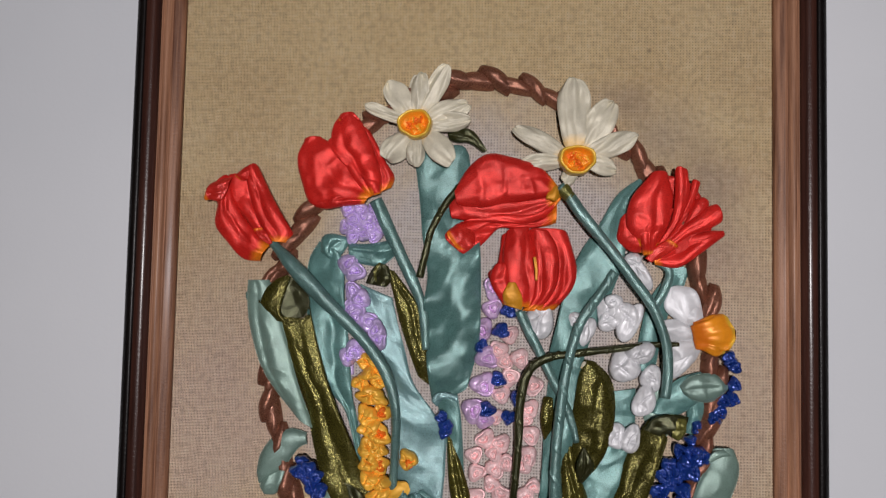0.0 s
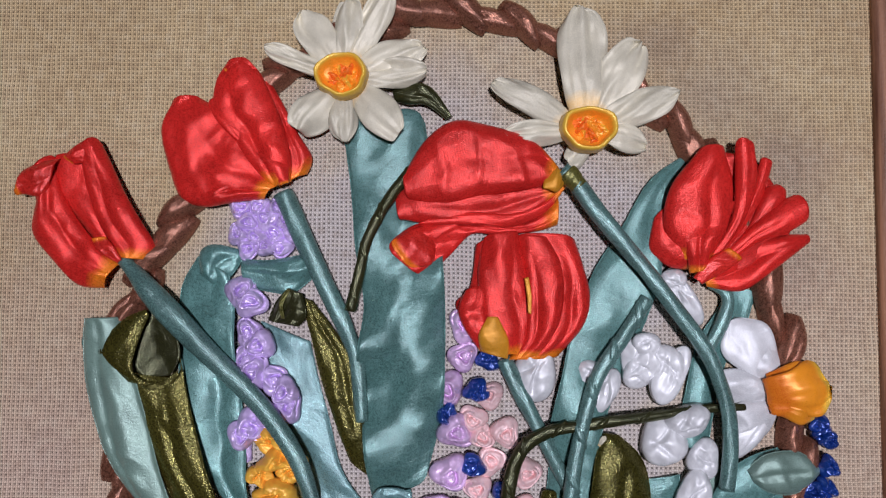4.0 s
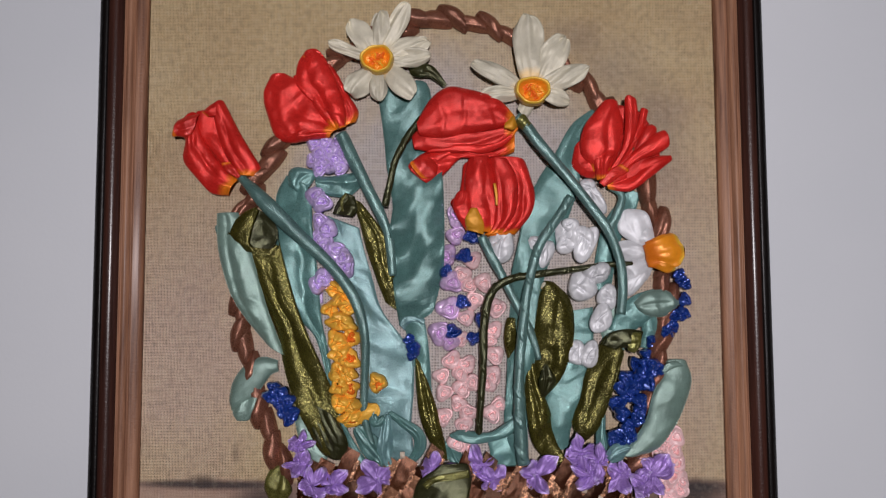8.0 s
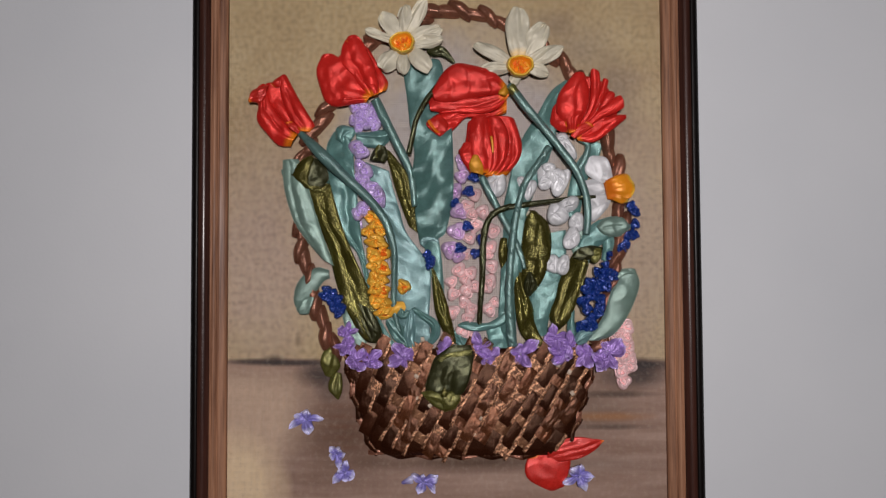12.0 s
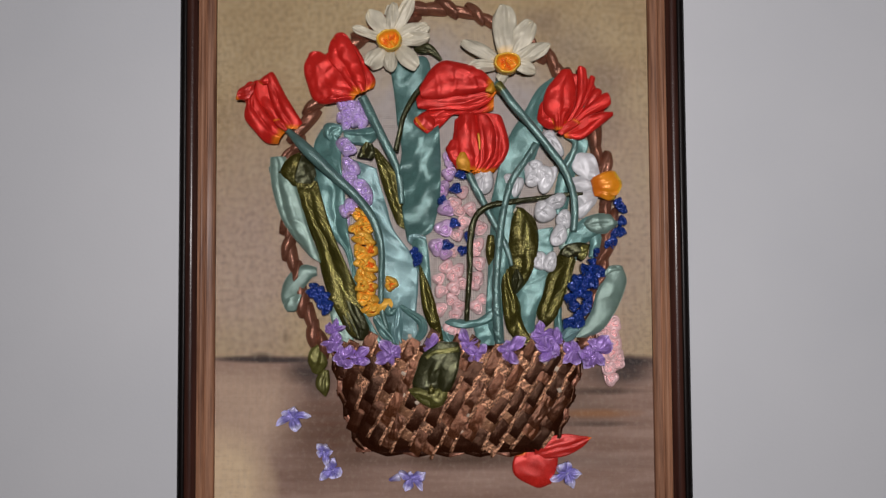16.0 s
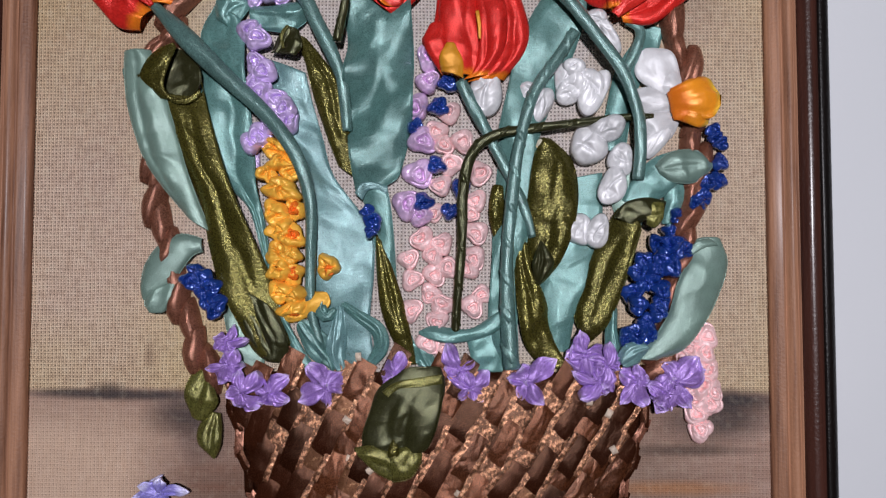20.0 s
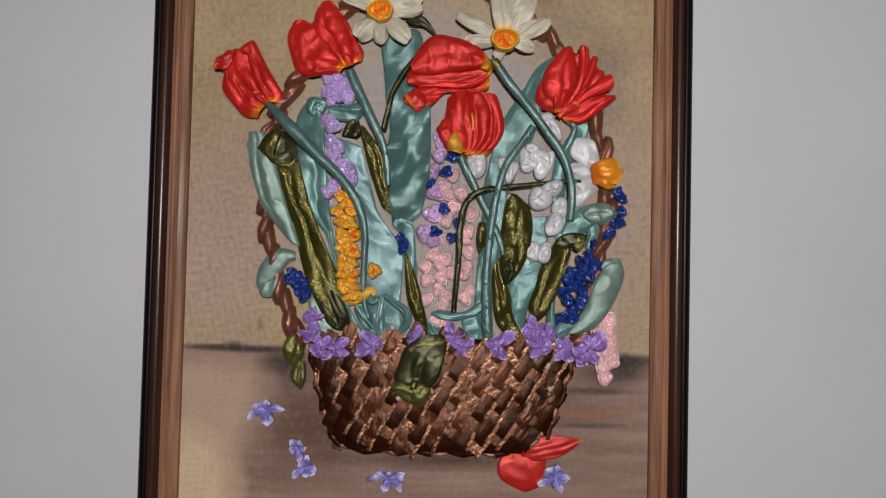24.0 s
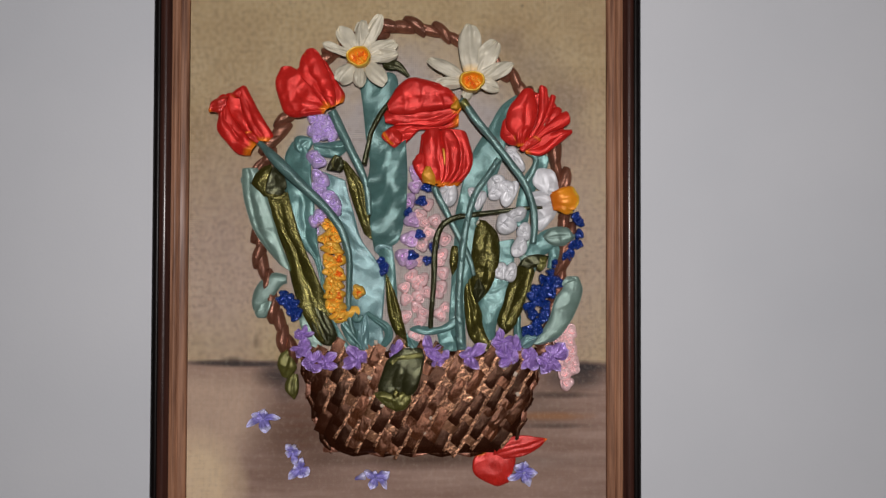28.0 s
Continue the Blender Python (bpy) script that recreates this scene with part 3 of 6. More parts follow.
def knot(seed, rx=1.0, rz=1.0, high=0.8, style="rose", nr=20, na=40):
    """A small looped stitch of ribbon of about unit size at the origin: a plump pad, rolled round an oval hollow
    ("rose"), crossed by folds ("folded") or by one long soft fold ("bud")."""
    r = random.Random(seed)
    ph = [r.uniform(0.3, 6.0) for _ in range(4)]
    off = (r.uniform(-0.2, 0.2), r.uniform(-0.2, 0.2))
    verts, uvs, faces = [], [], []
    for i in range(nr + 1):
        k = i / nr
        for j in range(na):
            a = 2 * math.pi * j / na
            edge = 1 + (0.07 if style == "bud" else 0.13) * math.sin(3 * a + ph[0]) + 0.06 * math.sin(2 * a + ph[1]) + (0.07 * math.sin(5 * a + ph[2]) if style == "folded" else 0.0)
            x, z = math.cos(a) * k * edge + off[0] * (1 - k), math.sin(a) * k * edge + off[1] * (1 - k)
            h = max(0.0, 1 - k ** 3.4) ** 0.6 * (0.8 + 0.3 * k * math.sin(a + ph[3])) + 0.22 * (0.3 - 1.6 * abs(noise.noise((x * 1.7, z * 1.7, seed * 3.3)))) * (1 - k ** 4)
            if style == "rose":
                ring = 0.40 + 0.10 * math.sin(a + ph[2]) + 0.07 * math.sin(2 * a + ph[3])
                h += -0.75 * math.exp(-((k - ring * 0.72) / 0.07) ** 2) * (0.6 + 0.4 * math.sin(a + ph[0])) + 0.14 * math.exp(-((k - ring - 0.08) / 0.11) ** 2) - 0.12 * math.exp(-(k / 0.2) ** 2)
                outer = 0.76 + 0.07 * math.sin(2 * a + ph[1])
                h += -0.4 * math.exp(-((k - outer) / 0.05) ** 2) * max(0.0, math.sin(a + ph[2])) - 0.16 * max(0.0, math.sin(a + ph[2])) * (k > outer)
                h += 0.8 * folded(x, z, k, ph[2:], 2) * min(1.0, k * 2)
            else:
                h += folded(x, z, k, ph, 4 if style == "folded" else 2) * (1.5 if style == "folded" else 0.7)
            verts.append((x * rx, z * rz, max(0.0, h) * high))
            uvs.append((0.5 + 0.5 * x, 0.5 + 0.5 * z))
    for i in range(nr):
        for j in range(na):
            a, b = i * na + j, i * na + (j + 1) % na
            faces.append((a, b, b + na, a + na) if i else (a, b + na, a + na))
    faces.append(tuple(nr * na + j for j in range(na)))
    return verts, faces, uvs


KNOTS = {}


def stitch(name, material, parent, xz, size, seed, lift=0.0, squash=1.0, turn=None, high=0.8, style=None, kinds=8):
    """One looped stitch as a part: alike stitches share one of eight meshes."""
    style = style or ("folded" if material in (BLUE, GOLD, AMBER, CORE) else "rose")
    key = (material.name, seed % kinds, high, style)
    if key not in KNOTS:
        verts, faces, uvs = knot(seed % kinds + 11, high=high, style=style)
        mesh = bpy.data.meshes.new("stitch")
        mesh.from_pydata([(x / 1000, -h / 1000, z / 1000) for x, z, h in verts], [], faces)
        layer = mesh.uv_layers.new(name="UVMap")
        index = np.empty(len(mesh.loops), dtype=np.int32)
        mesh.loops.foreach_get("vertex_index", index)
        layer.data.foreach_set("uv", np.asarray(uvs, dtype=np.float32)[index].ravel())
        mesh.polygons.foreach_set("use_smooth", [True] * len(mesh.polygons))
        mesh.materials.append(material)
        KNOTS[key] = mesh
    r = random.Random(seed)
    ob = link(name, KNOTS[key], parent)
    turn = r.uniform(0, 360) if turn is None else turn
    at = W(xz[0], xz[1], lift) - anchor_of(parent)
    ob.matrix_basis = Matrix.Translation(at) @ pose(0, 0, 0, 0, turn, 0) @ Matrix.Diagonal((size, size * r.uniform(0.85, 1.1), size * squash, 1))
    return ob


# ---- the room ----
def box(name, x0, x1, y0, y1, z0, z1, material, label, kind="structure", category=""):
    mesh = bpy.data.meshes.new(name)
    v = [(x, y, z) for x in (x0, x1) for y in (y0, y1) for z in (z0, z1)]
    f = [(0, 1, 3, 2), (4, 6, 7, 5), (0, 4, 5, 1), (2, 3, 7, 6), (0, 2, 6, 4), (1, 5, 7, 3)]
    mesh.from_pydata(v, [], f)
    mesh.materials.append(material)
    return link(name, mesh, None, (0, 0, 0), label, category, "", kind)


BACK = 0.006          # the wall's face behind the linen
PLASTER = plain("beige_plaster", (0.20, 0.185, 0.17), 0.8)
FLOORING = plain("brown_floor_board", (0.28, 0.19, 0.12), 0.5)
box("wall_north", -2.2, 2.2, BACK, BACK + 0.15, 0, 2.7, WALL, "smooth white painted wall with a few specks", category="wall")
box("wall_south", -2.2, 2.2, -3.4, -3.25, 0, 2.7, PLASTER, "plain beige plastered wall", category="wall")
box("wall_west", -2.35, -2.2, -3.4, BACK + 0.15, 0, 2.7, PLASTER, "plain beige plastered wall", category="wall")
box("wall_east", 2.2, 2.35, -3.4, BACK + 0.15, 0, 2.7, PLASTER, "plain beige plastered wall", category="wall")
box("floor", -2.35, 2.35, -3.4, BACK + 0.15, -0.1, 0, FLOORING, "plain brown floor", category="floor")
box("ceiling", -2.35, 2.35, -3.4, BACK + 0.15, 2.7, 2.8, PLASTER, "plain beige ceiling", category="ceiling")

# ---- the frame and the linen ----
SX, TOP, BOT = 150.0, 200.0, -200.0


def moulding(profile, side):
    """A mitred length of moulding. profile: (out from the sight edge, h). side: 0 left, 1 right, 2 top, 3 bottom."""
    verts, uvs, faces = [], [], []
    steps = 24
    dist = 0.0
    for i, (d, h) in enumerate(profile):
        dist += math.dist(profile[i - 1], (d, h)) if i else 0
        if side < 2:
            x = (-1, 1)[side] * (SX + d)
            ends = ((x, BOT - d), (x, TOP + d))
        else:
            z = TOP + d if side == 2 else BOT - d
            ends = ((-SX - d, z), (SX + d, z))
        for j in range(steps + 1):
            k = j / steps
            (ax, az), (bx, bz) = ends
            x, z = ax + (bx - ax) * k, az + (bz - az) * k
            verts.append((x, z, h + 0.12 * noise.noise((x / 30, z / 30, d))))
            uvs.append(((z if side < 2 else x) / 1000, dist / 1000 + 0.1 * side))
    row = steps + 1
    n = len(profile)
    for i in range(n):
        for j in range(steps):
            a, b = i * row + j, (i + 1) % n * row + j
            faces.append((a, a + 1, b + 1, b))
    faces.append(tuple(i * row for i in range(n)))
    faces.append(tuple(i * row + steps for i in range(n - 1, -1, -1)))
    return verts, faces, uvs


SLIP_SHAPE = [(0, -1), (0, 2.0), (0.5, 2.8), (2.0, 3.4), (4.5, 4.3), (5.2, 4.5), (5.5, 3.8), (5.9, 3.8), (6.2, 4.9), (7.8, 5.7), (9.2, 6.2), (9.5, 5.5), (9.8, 5.6), (10.1, 6.4), (10.5, 6.5), (10.7, 6.0), (10.7, -1)]
COVE_SHAPE = [(10.7, -1), (10.7, 6.3), (11.2, 7.3), (12.0, 7.6), (12.5, 8.5), (14.2, 9.3), (15.8, 9.3), (17.2, 8.9), (18.0, 8.2), (18.0, -1)]
BAND_SHAPE = [(18.0, -5.8), (18.0, 8.5), (19.0, 8.9), (20.6, 8.7), (22.2, 7.9), (23.3, 6.7), (23.9, 5.0), (24.1, 3.0), (24.1, -5.8)]
frame_ob = thing("picture_frame", (0, BOT - 24), "dark lacquered wooden picture frame with brown inner slip", "picture frame")
for side, word in enumerate(("stile", "stile", "rail", "rail")):
    bar = make(word, moulding(BAND_SHAPE, side), BAND, frame_ob, label="near-black lacquered outer moulding")
    make("cove", moulding(COVE_SHAPE, side), COVE, bar, label="red-brown lacquered cove")
    make("slip", moulding(SLIP_SHAPE, side), SLIP, bar, label="walnut-brown grained inner slip")


def flat_panel(x0, x1, z0, z1, h0, h1, nx, nz, ripple):
    verts, uvs, faces = [], [], []
    for side in (0, 1):
        for i in range(nx + 1):
            for j in range(nz + 1):
                x, z = x0 + (x1 - x0) * i / nx, z0 + (z1 - z0) * j / nz
                h = h0 if side else h1 + ripple * noise.noise((x / 45, z / 45, 3.3))
                verts.append((x, z, h))
                uvs.append((i / nx, j / nz))
    row, n = nz + 1, (nx + 1) * (nz + 1)
    for i in range(nx):
        for j in range(nz):
            a = i * row + j
            faces.append((a, a + row, a + row + 1, a + 1))
            faces.append((n + a, n + a + 1, n + a + row + 1, n + a + row))
    rim = [j for j in range(nz)] + [i * row + nz for i in range(nx)] + [nx * row + j for j in range(nz, 0, -1)] + [i * row for i in range(nx, 0, -1)]
    for a, b in zip(rim, rim[1:] + rim[:1]):
        faces.append((a, b, n + b, n + a))
    return verts, faces, uvs


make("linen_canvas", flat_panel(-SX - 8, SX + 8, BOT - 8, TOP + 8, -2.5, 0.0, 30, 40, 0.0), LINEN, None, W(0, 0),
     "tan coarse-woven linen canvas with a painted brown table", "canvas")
make("backing_board", flat_panel(-SX - 14, SX + 14, BOT - 14, TOP + 14, -5.8, -2.6, 2, 2, 0.0), plain("grey_board", (0.3, 0.27, 0.22), 0.8), None, W(0, BOT),
     "plain grey-brown backing board inside the frame", "backing board")

# ---- basket ----
SLATS = {}


def slat_mesh(kind, material, e1, e2, high, seed):
    """One woven cell: a low pad spanned by two edges e1, e2 (x, z), arched along the first."""
    key = (kind, material.name, seed)
    if key not in SLATS:
        r = random.Random(seed * 17 + 5)
        n, m = 6, 5
        verts, uvs, faces = [], [], []
        p1, p2, k = r.uniform(0, 6), r.uniform(0, 6), r.uniform(-0.5, 0.5)
        for i in range(n + 1):
            s = i / n
            for j in range(m + 1):
                u = 2 * j / m - 1
                h = high * (1 - abs(2 * s - 1) ** 6) * (1 - 0.2 * u ** 4) + 0.08 * high * math.sin(2.6 * u + p1 + 2 * s) + k * u * 0.6
                x = (s - 0.5) * e1[0] + u / 2 * e2[0] * (1 + 0.03 * math.sin(p2 + 4 * s))
                z = (s - 0.5) * e1[1] + u / 2 * e2[1]
                verts.append((x, z, h))
                uvs.append((s, (u + 1) / 2))
        row = m + 1
        for i in range(n):
            for j in range(m):
                c = i * row + j
                faces.append((c, c + 1, c + row + 1, c + row))
        mesh = bpy.data.meshes.new(kind)
        mesh.from_pydata([(x / 1000, -h / 1000, z / 1000) for x, z, h in verts], [], faces)
        layer = mesh.uv_layers.new(name="UVMap")
        for loop in mesh.loops:
            layer.data[loop.index].uv = uvs[loop.vertex_index]
        mesh.polygons.foreach_set("use_smooth", [True] * len(mesh.polygons))
        mesh.materials.append(material)
        SLATS[key] = mesh
    return SLATS[key]


BTOP, BBOT = -86.0, -158.0   # height of the basket's rim and foot


def basket_span(z):
    """Left and right edge of the basket at a height: it narrows and rounds in towards the foot."""
    k = min(1.0, max(0.0, (BTOP - z) / (BTOP - BBOT)))
    return -69 + 13 * k + 8 * k ** 3, 104 - 19 * k - 4 * k ** 3


def basket_bulge(x, z):
    a, b = basket_span(z)
    u = (2 * x - a - b) / (b - a)
    return 1.0 + 7.0 * max(0.0, 1 - u * u) ** 0.6 * (0.55 + 0.45 * math.sin(math.pi * min(1, max(0, (z - BBOT) / (BTOP - BBOT)) * 0.9 + 0.05)))


def basket():
    ob = thing("basket", (0, BBOT), "brown woven satin-ribbon basket with coppery glints", "basket")

    def fn(s, u):
        z = BBOT + (BTOP - BBOT) * s
        a, b = basket_span(z)
        x = (a + b) / 2 + (b - a) / 2 * u
        return x, z, basket_bulge(x, z) - 0.9 * (abs(u) > 0.98)

    make("body", sheet(fn, 14, 30, 0.8), BRAID, ob, label="dark brown ribbon ground of the basket")
    r = random.Random(4)
    e1, e2 = (5.8, 9.9), (7.4, -4.7)      # the two ways of the diagonal weave
    for i in range(-16, 17):
        for j in range(-16, 17):
            x = 16 + i * e1[0] + j * e2[0] + r.uniform(-0.4, 0.4)
            z = -124 + i * e1[1] + j * e2[1] + r.uniform(-0.4, 0.4)
            a, b = basket_span(z)
            if not (a + 3.5 < x < b - 3.5 and BBOT + (7 if (i + j) % 2 == 0 else 4) < z < BTOP + 1):
                continue
            over = (i + j) % 2 == 0
            name = "slat" if over else "cross_slat"
            if over:
                mesh = slat_mesh(name, r.choice((BRAID, BRAID, BRAID, RUSSET, RUSSET)), (e1[0] * 1.7, e1[1] * 1.7), (e2[0] * 0.95, e2[1] * 0.95), 1.3, r.randrange(7))
            else:
                # all dark near both sides: the shade of the edges given as colour
                mesh = slat_mesh(name, r.choice((COPPER, CARAMEL, RUSSET, RUSSET)) if a + 16 < x < b - 14 else BRAID, (e2[0] * 1.25, e2[1] * 1.25), (e1[0] * 0.9, e1[1] * 0.9), 0.9, r.randrange(7))
            cell = link(name, mesh, ob)
            side = (2 * x - a - b) / (b - a)
            cell.matrix_basis = Matrix.Translation(W(x, z, basket_bulge(x, z) + (0.5 if over else 0.0)) - ob.location) @ pose(0, 0, 0, 0, r.uniform(-3, 3) + 10 * side, 9 * side) @ Matrix.Diagonal((r.uniform(0.85, 1.0), 1, r.uniform(0.95, 1.1), 1))
            if r.random() < 0.75 and a + 8 < x < b - 10:
                gap = link("glint_slat", slat_mesh("glint_slat", COPPER, (e1[0] * 1.2, e1[1] * 1.2), (2.0, -1.2), 0.9, r.randrange(7)), ob)
                gap.matrix_basis = Matrix.Translation(W(x + e2[0] * 0.48, z + e2[1] * 0.48, basket_bulge(x, z) + 1.3) - ob.location) @ pose(0, 0, 0, 0, r.uniform(-8, 8) + 8 * side, 0)
            if r.random() < 0.14 and a + 8 < x < b - 8:
                fray = link("frayed_end", slat_mesh("frayed_end", FRAY, (2.2, 2.6), (1.8, -1.6), 0.7, r.randrange(7)), ob)
                fray.matrix_basis = Matrix.Translation(W(x + e1[0] * 0.8 + e2[0] * 0.4, z + e1[1] * 0.8 + e2[1] * 0.4, basket_bulge(x, z) + 1.5) - ob.location) @ pose(0, 0, 0, 0, r.uniform(0, 180), 0)
    # twisted edge of chestnut ribbon down both sides and along the foot
    left = [(basket_span(z)[0], z) for z in (BTOP, -110, -130, -147, BBOT + 2)]
    right = [(basket_span(z)[1], z) for z in (BTOP, -110, -130, -147, BBOT + 2)]
    foot = [left[-1], (-25, BBOT - 0.8), (15, BBOT - 1), (55, BBOT - 0.8), right[-1]]
    for path, count in ((left, 9), (right, 10), (foot, 13)):
        for i in range(count):
            s = (i + 0.5) / count
            p, q = spline(path, s), spline(path, min(1, s + 0.05)) - spline(path, max(0, s - 0.05))
            turn = math.degrees(math.atan2(q[0], q[1])) + (15 if i % 2 else -12)
            edge = link("rim_twist", slat_mesh("rim_twist", (BROWN, BRAID, BRAID)[i % 3], (0, 14.0), (3.6, 0), 2.0, i % 6), ob)
            edge.matrix_basis = Matrix.Translation(W(p[0], p[1], 0.6) - ob.location) @ pose(0, 0, 0, 0, turn, 0)
    return ob


basket()


# ---- handle ----
def twist_loop(length, width, high, seed):
    r = random.Random(seed)
    f = Folds(seed, 3.0, 0.5)
    bow = r.uniform(-0.12, 0.12)

    def fn(s, u):
        w = width / 2 * math.sin(math.pi * (0.1 + 0.8 * s)) ** 0.6
        h = 0.4 + high * math.sin(math.pi * (0.05 + 0.9 * s)) ** 0.7 * max(0.0, 1 - u * u) ** 0.5 + 0.22 * high * f.at(s, u) * (1 - abs(u))
        return u * w + bow * length * math.sin(math.pi * s), (s - 0.5) * length, max(h, 0.3)

    return sheet(fn, 12, 10, 0.3)


def handle():
    ob = thing("twisted_arch", (0, 150), "arched basket handle of twisted brown satin ribbon", "handle")
    path = [(-77.0, -85.8), (-84.0, -65.8), (-91.8, -43.4), (-97.2, -20.9)] + [(-96.9, -10.8), (-100.4, 25.4), (-95.6, 50.8), (-84.8, 70.9), (-68.5, 99.6), (-52.0, 124.1), (-38.0, 132.8), (-9.9, 145.1), (12.7, 146.1), (35.1, 140.5), (63.1, 125.2), (82.4, 108.6), (98.9, 85.2), (111.2, 60.6), (118.5, 30.7), (120.7, 6.4)] + [(117.9, -27.9), (112.4, -54.7), (104.2, -83.4)]
    loops = []
    for i in range(6):
        verts, faces, uvs = twist_loop(21, 9.4, 5.0, i + 3)
        mesh = bpy.data.meshes.new("twist")
        mesh.from_pydata([(x / 1000, -h / 1000, z / 1000) for x, z, h in verts], [], faces)
        layer = mesh.uv_layers.new(name="UVMap")
        for loop in mesh.loops:
            layer.data[loop.index].uv = uvs[loop.vertex_index]
        mesh.polygons.foreach_set("use_smooth", [True] * len(mesh.polygons))
        mesh.materials.append(BROWN)
        loops.append(mesh)
    total = sum(math.dist(a, b) for a, b in zip(path, path[1:]))
    count = int(total / 10)
    r = random.Random(8)
    for i in range(count + 1):
        s = i / count
        p, q = spline(path, s), spline(path, min(1, s + 0.02)) - spline(path, max(0, s - 0.02))
        turn = math.degrees(math.atan2(q[0], q[1])) + (26 if i % 2 else 8) + r.uniform(-7, 7)
        ob2 = link("twist", loops[r.randrange(6)], ob)
        off = 0.9 if i % 2 else -0.9
        n = (-q[1] / np.linalg.norm(q), q[0] / np.linalg.norm(q))
        ob2.matrix_basis = Matrix.Translation(W(p[0] + n[0] * off, p[1] + n[1] * off, 0.3 + 0.8 * (i % 2)) - ob.location) @ pose(0, 0, 0, 0, turn, 0) @ Matrix.Diagonal((r.uniform(0.85, 1.1), 1, r.uniform(0.85, 1.1), 1))


handle()


# ---- leaves ----
def drape(left, right, lifts=(2.0,), arch=2.0, fold=0.8, swell=0.4, seed=1, count=3.0, tip=0.0, root=0.0, lean=(0.0,), pleats=(), ns=None, nu=20, thick=0.35, curl=0.0, ripple=0.5):
    """A piece of ribbon between two selvedges, each a path of (x, z) from its foot to its tip. tip, root: how far the ends
    round out. pleats: valleys (u at the foot, u at the tip, depth, width). curl: how far the tip turns up."""
    length = sum(math.dist(a, b) for a, b in zip(left, left[1:]))
    ns = ns or max(14, min(90, int(length / 0.9)))
    r = random.Random(seed * 5 + 2)
    slant, grain, off = r.uniform(-0.5, 0.5), 0.055 * count, seed * 7.31
    rows = {}

    def crumple(d, c):
        """Creases in millimetres: d along the ribbon, c across it; long ridges with flats between them, and a few cross dents."""
        c = c + slant * d + 3.0 * noise.noise((d * 0.05, c * 0.05, off + 5))
        n = noise.noise((d * 0.022, c * grain * 0.8, off))
        m = noise.noise((d * 0.05, c * grain * 1.5, off + 31))
        k = noise.noise((d * 0.09, c * 0.06, off + 77))
        return 1.3 * (0.5 - 2.4 * math.sqrt(n * n + 0.003)) + 0.35 * m + 0.9 * noise.noise((d * 0.06, c * 0.08, off + 91)) + ripple * (1.0 * noise.noise((d * 0.10, c * 0.14, off + 120)) + 0.8 * max(0.0, noise.noise((d * 0.16, c * 0.2, off + 160)))) + 0.9 * max(0.0, 0.25 - abs(k)) * 3

    def row(s):
        a, b = spline(left, s), spline(right, s)
        s0, s1 = max(0.0, s - 0.03), min(1.0, s + 0.03)
        q = spline(left, s1) + spline(right, s1) - spline(left, s0) - spline(right, s0)
        q = q / max(1e-6, np.linalg.norm(q))
        return a, b, q, np.linalg.norm(b - a) / 2, float(spline(lifts, s)[0]), float(spline(lean, s)[0])

    def fn(s, u):
        if s not in rows:
            rows[s] = row(s)
        a, b, q, w, lift, tilt = rows[s]
        p = a + (b - a) * (u + 1) / 2
        e = max(0.0, (s - 0.55) / 0.45) ** 1.6 * tip - max(0.0, (0.45 - s) / 0.45) ** 1.6 * root
        p = p + q * e * math.sqrt(max(0.0, 1 - u ** 4))
        small = min(1.0, w / 4)
        h = lift + arch * small * (1 - u * u) ** 0.6
        h += small * (fold * crumple(s * length, u * w) * (0.5 + 0.5 * (1 - u * u)) + swell * 1.5 * noise.noise((s * length / 15, u * 0.5, off + 57))) + tilt * u * w
        for u0, u1, depth, wide in pleats:
            c = u0 + (u1 - u0) * s + 0.25 * noise.noise((s * length / 14, u0 * 9, off + 3))
            h -= 0.9 * depth * small * math.exp(-abs((u - c) / (1.4 * wide)) ** 1.3) * max(0.0, math.sin(math.pi * min(1.0, s * 1.15 + 0.02))) ** 0.7
        if curl and s > 0.72:
            h += curl * ((s - 0.72) / 0.28) ** 2
        return p[0], p[1], max(h, 0.45)

    return sheet(fn, ns, nu, thick)


def leaf(pieces, label, name="leaf", group="satin leaves"):
    """A leaf of one or more ribbon pieces: (part name, left, right, material, options). The first is its blade."""
    ob = thing(name, pieces[0][2][-1], label, "leaf", group)
    for word, left, right, material, o in pieces:
        cloth = drape(left, right, **o)
        blade = make(word, cloth, material, ob)
        wide = max(math.dist(a, b) for a, b in zip(left, right)) if len(left) == len(right) else 20
        if wide >= 11:
            for side in (-1, 1):
                make("selvedge", edging(cloth, o.get("nu", 20), side, 0.2), material, blade)
    return ob


def frill(path, widths, material, label, lifts, seed, fold=1.0, arch=1.8, tilt=(0.0,)):
    """A short crumpled end of ribbon along a path."""
    ob = thing("leaf", path[-1], label, "leaf", "satin leaves")
    make("blade", ribbon(path, widths, lifts, arch=arch, fold=fold * 1.3, swell=0.8, seed=seed, tilt=tilt), material, ob)
    return ob


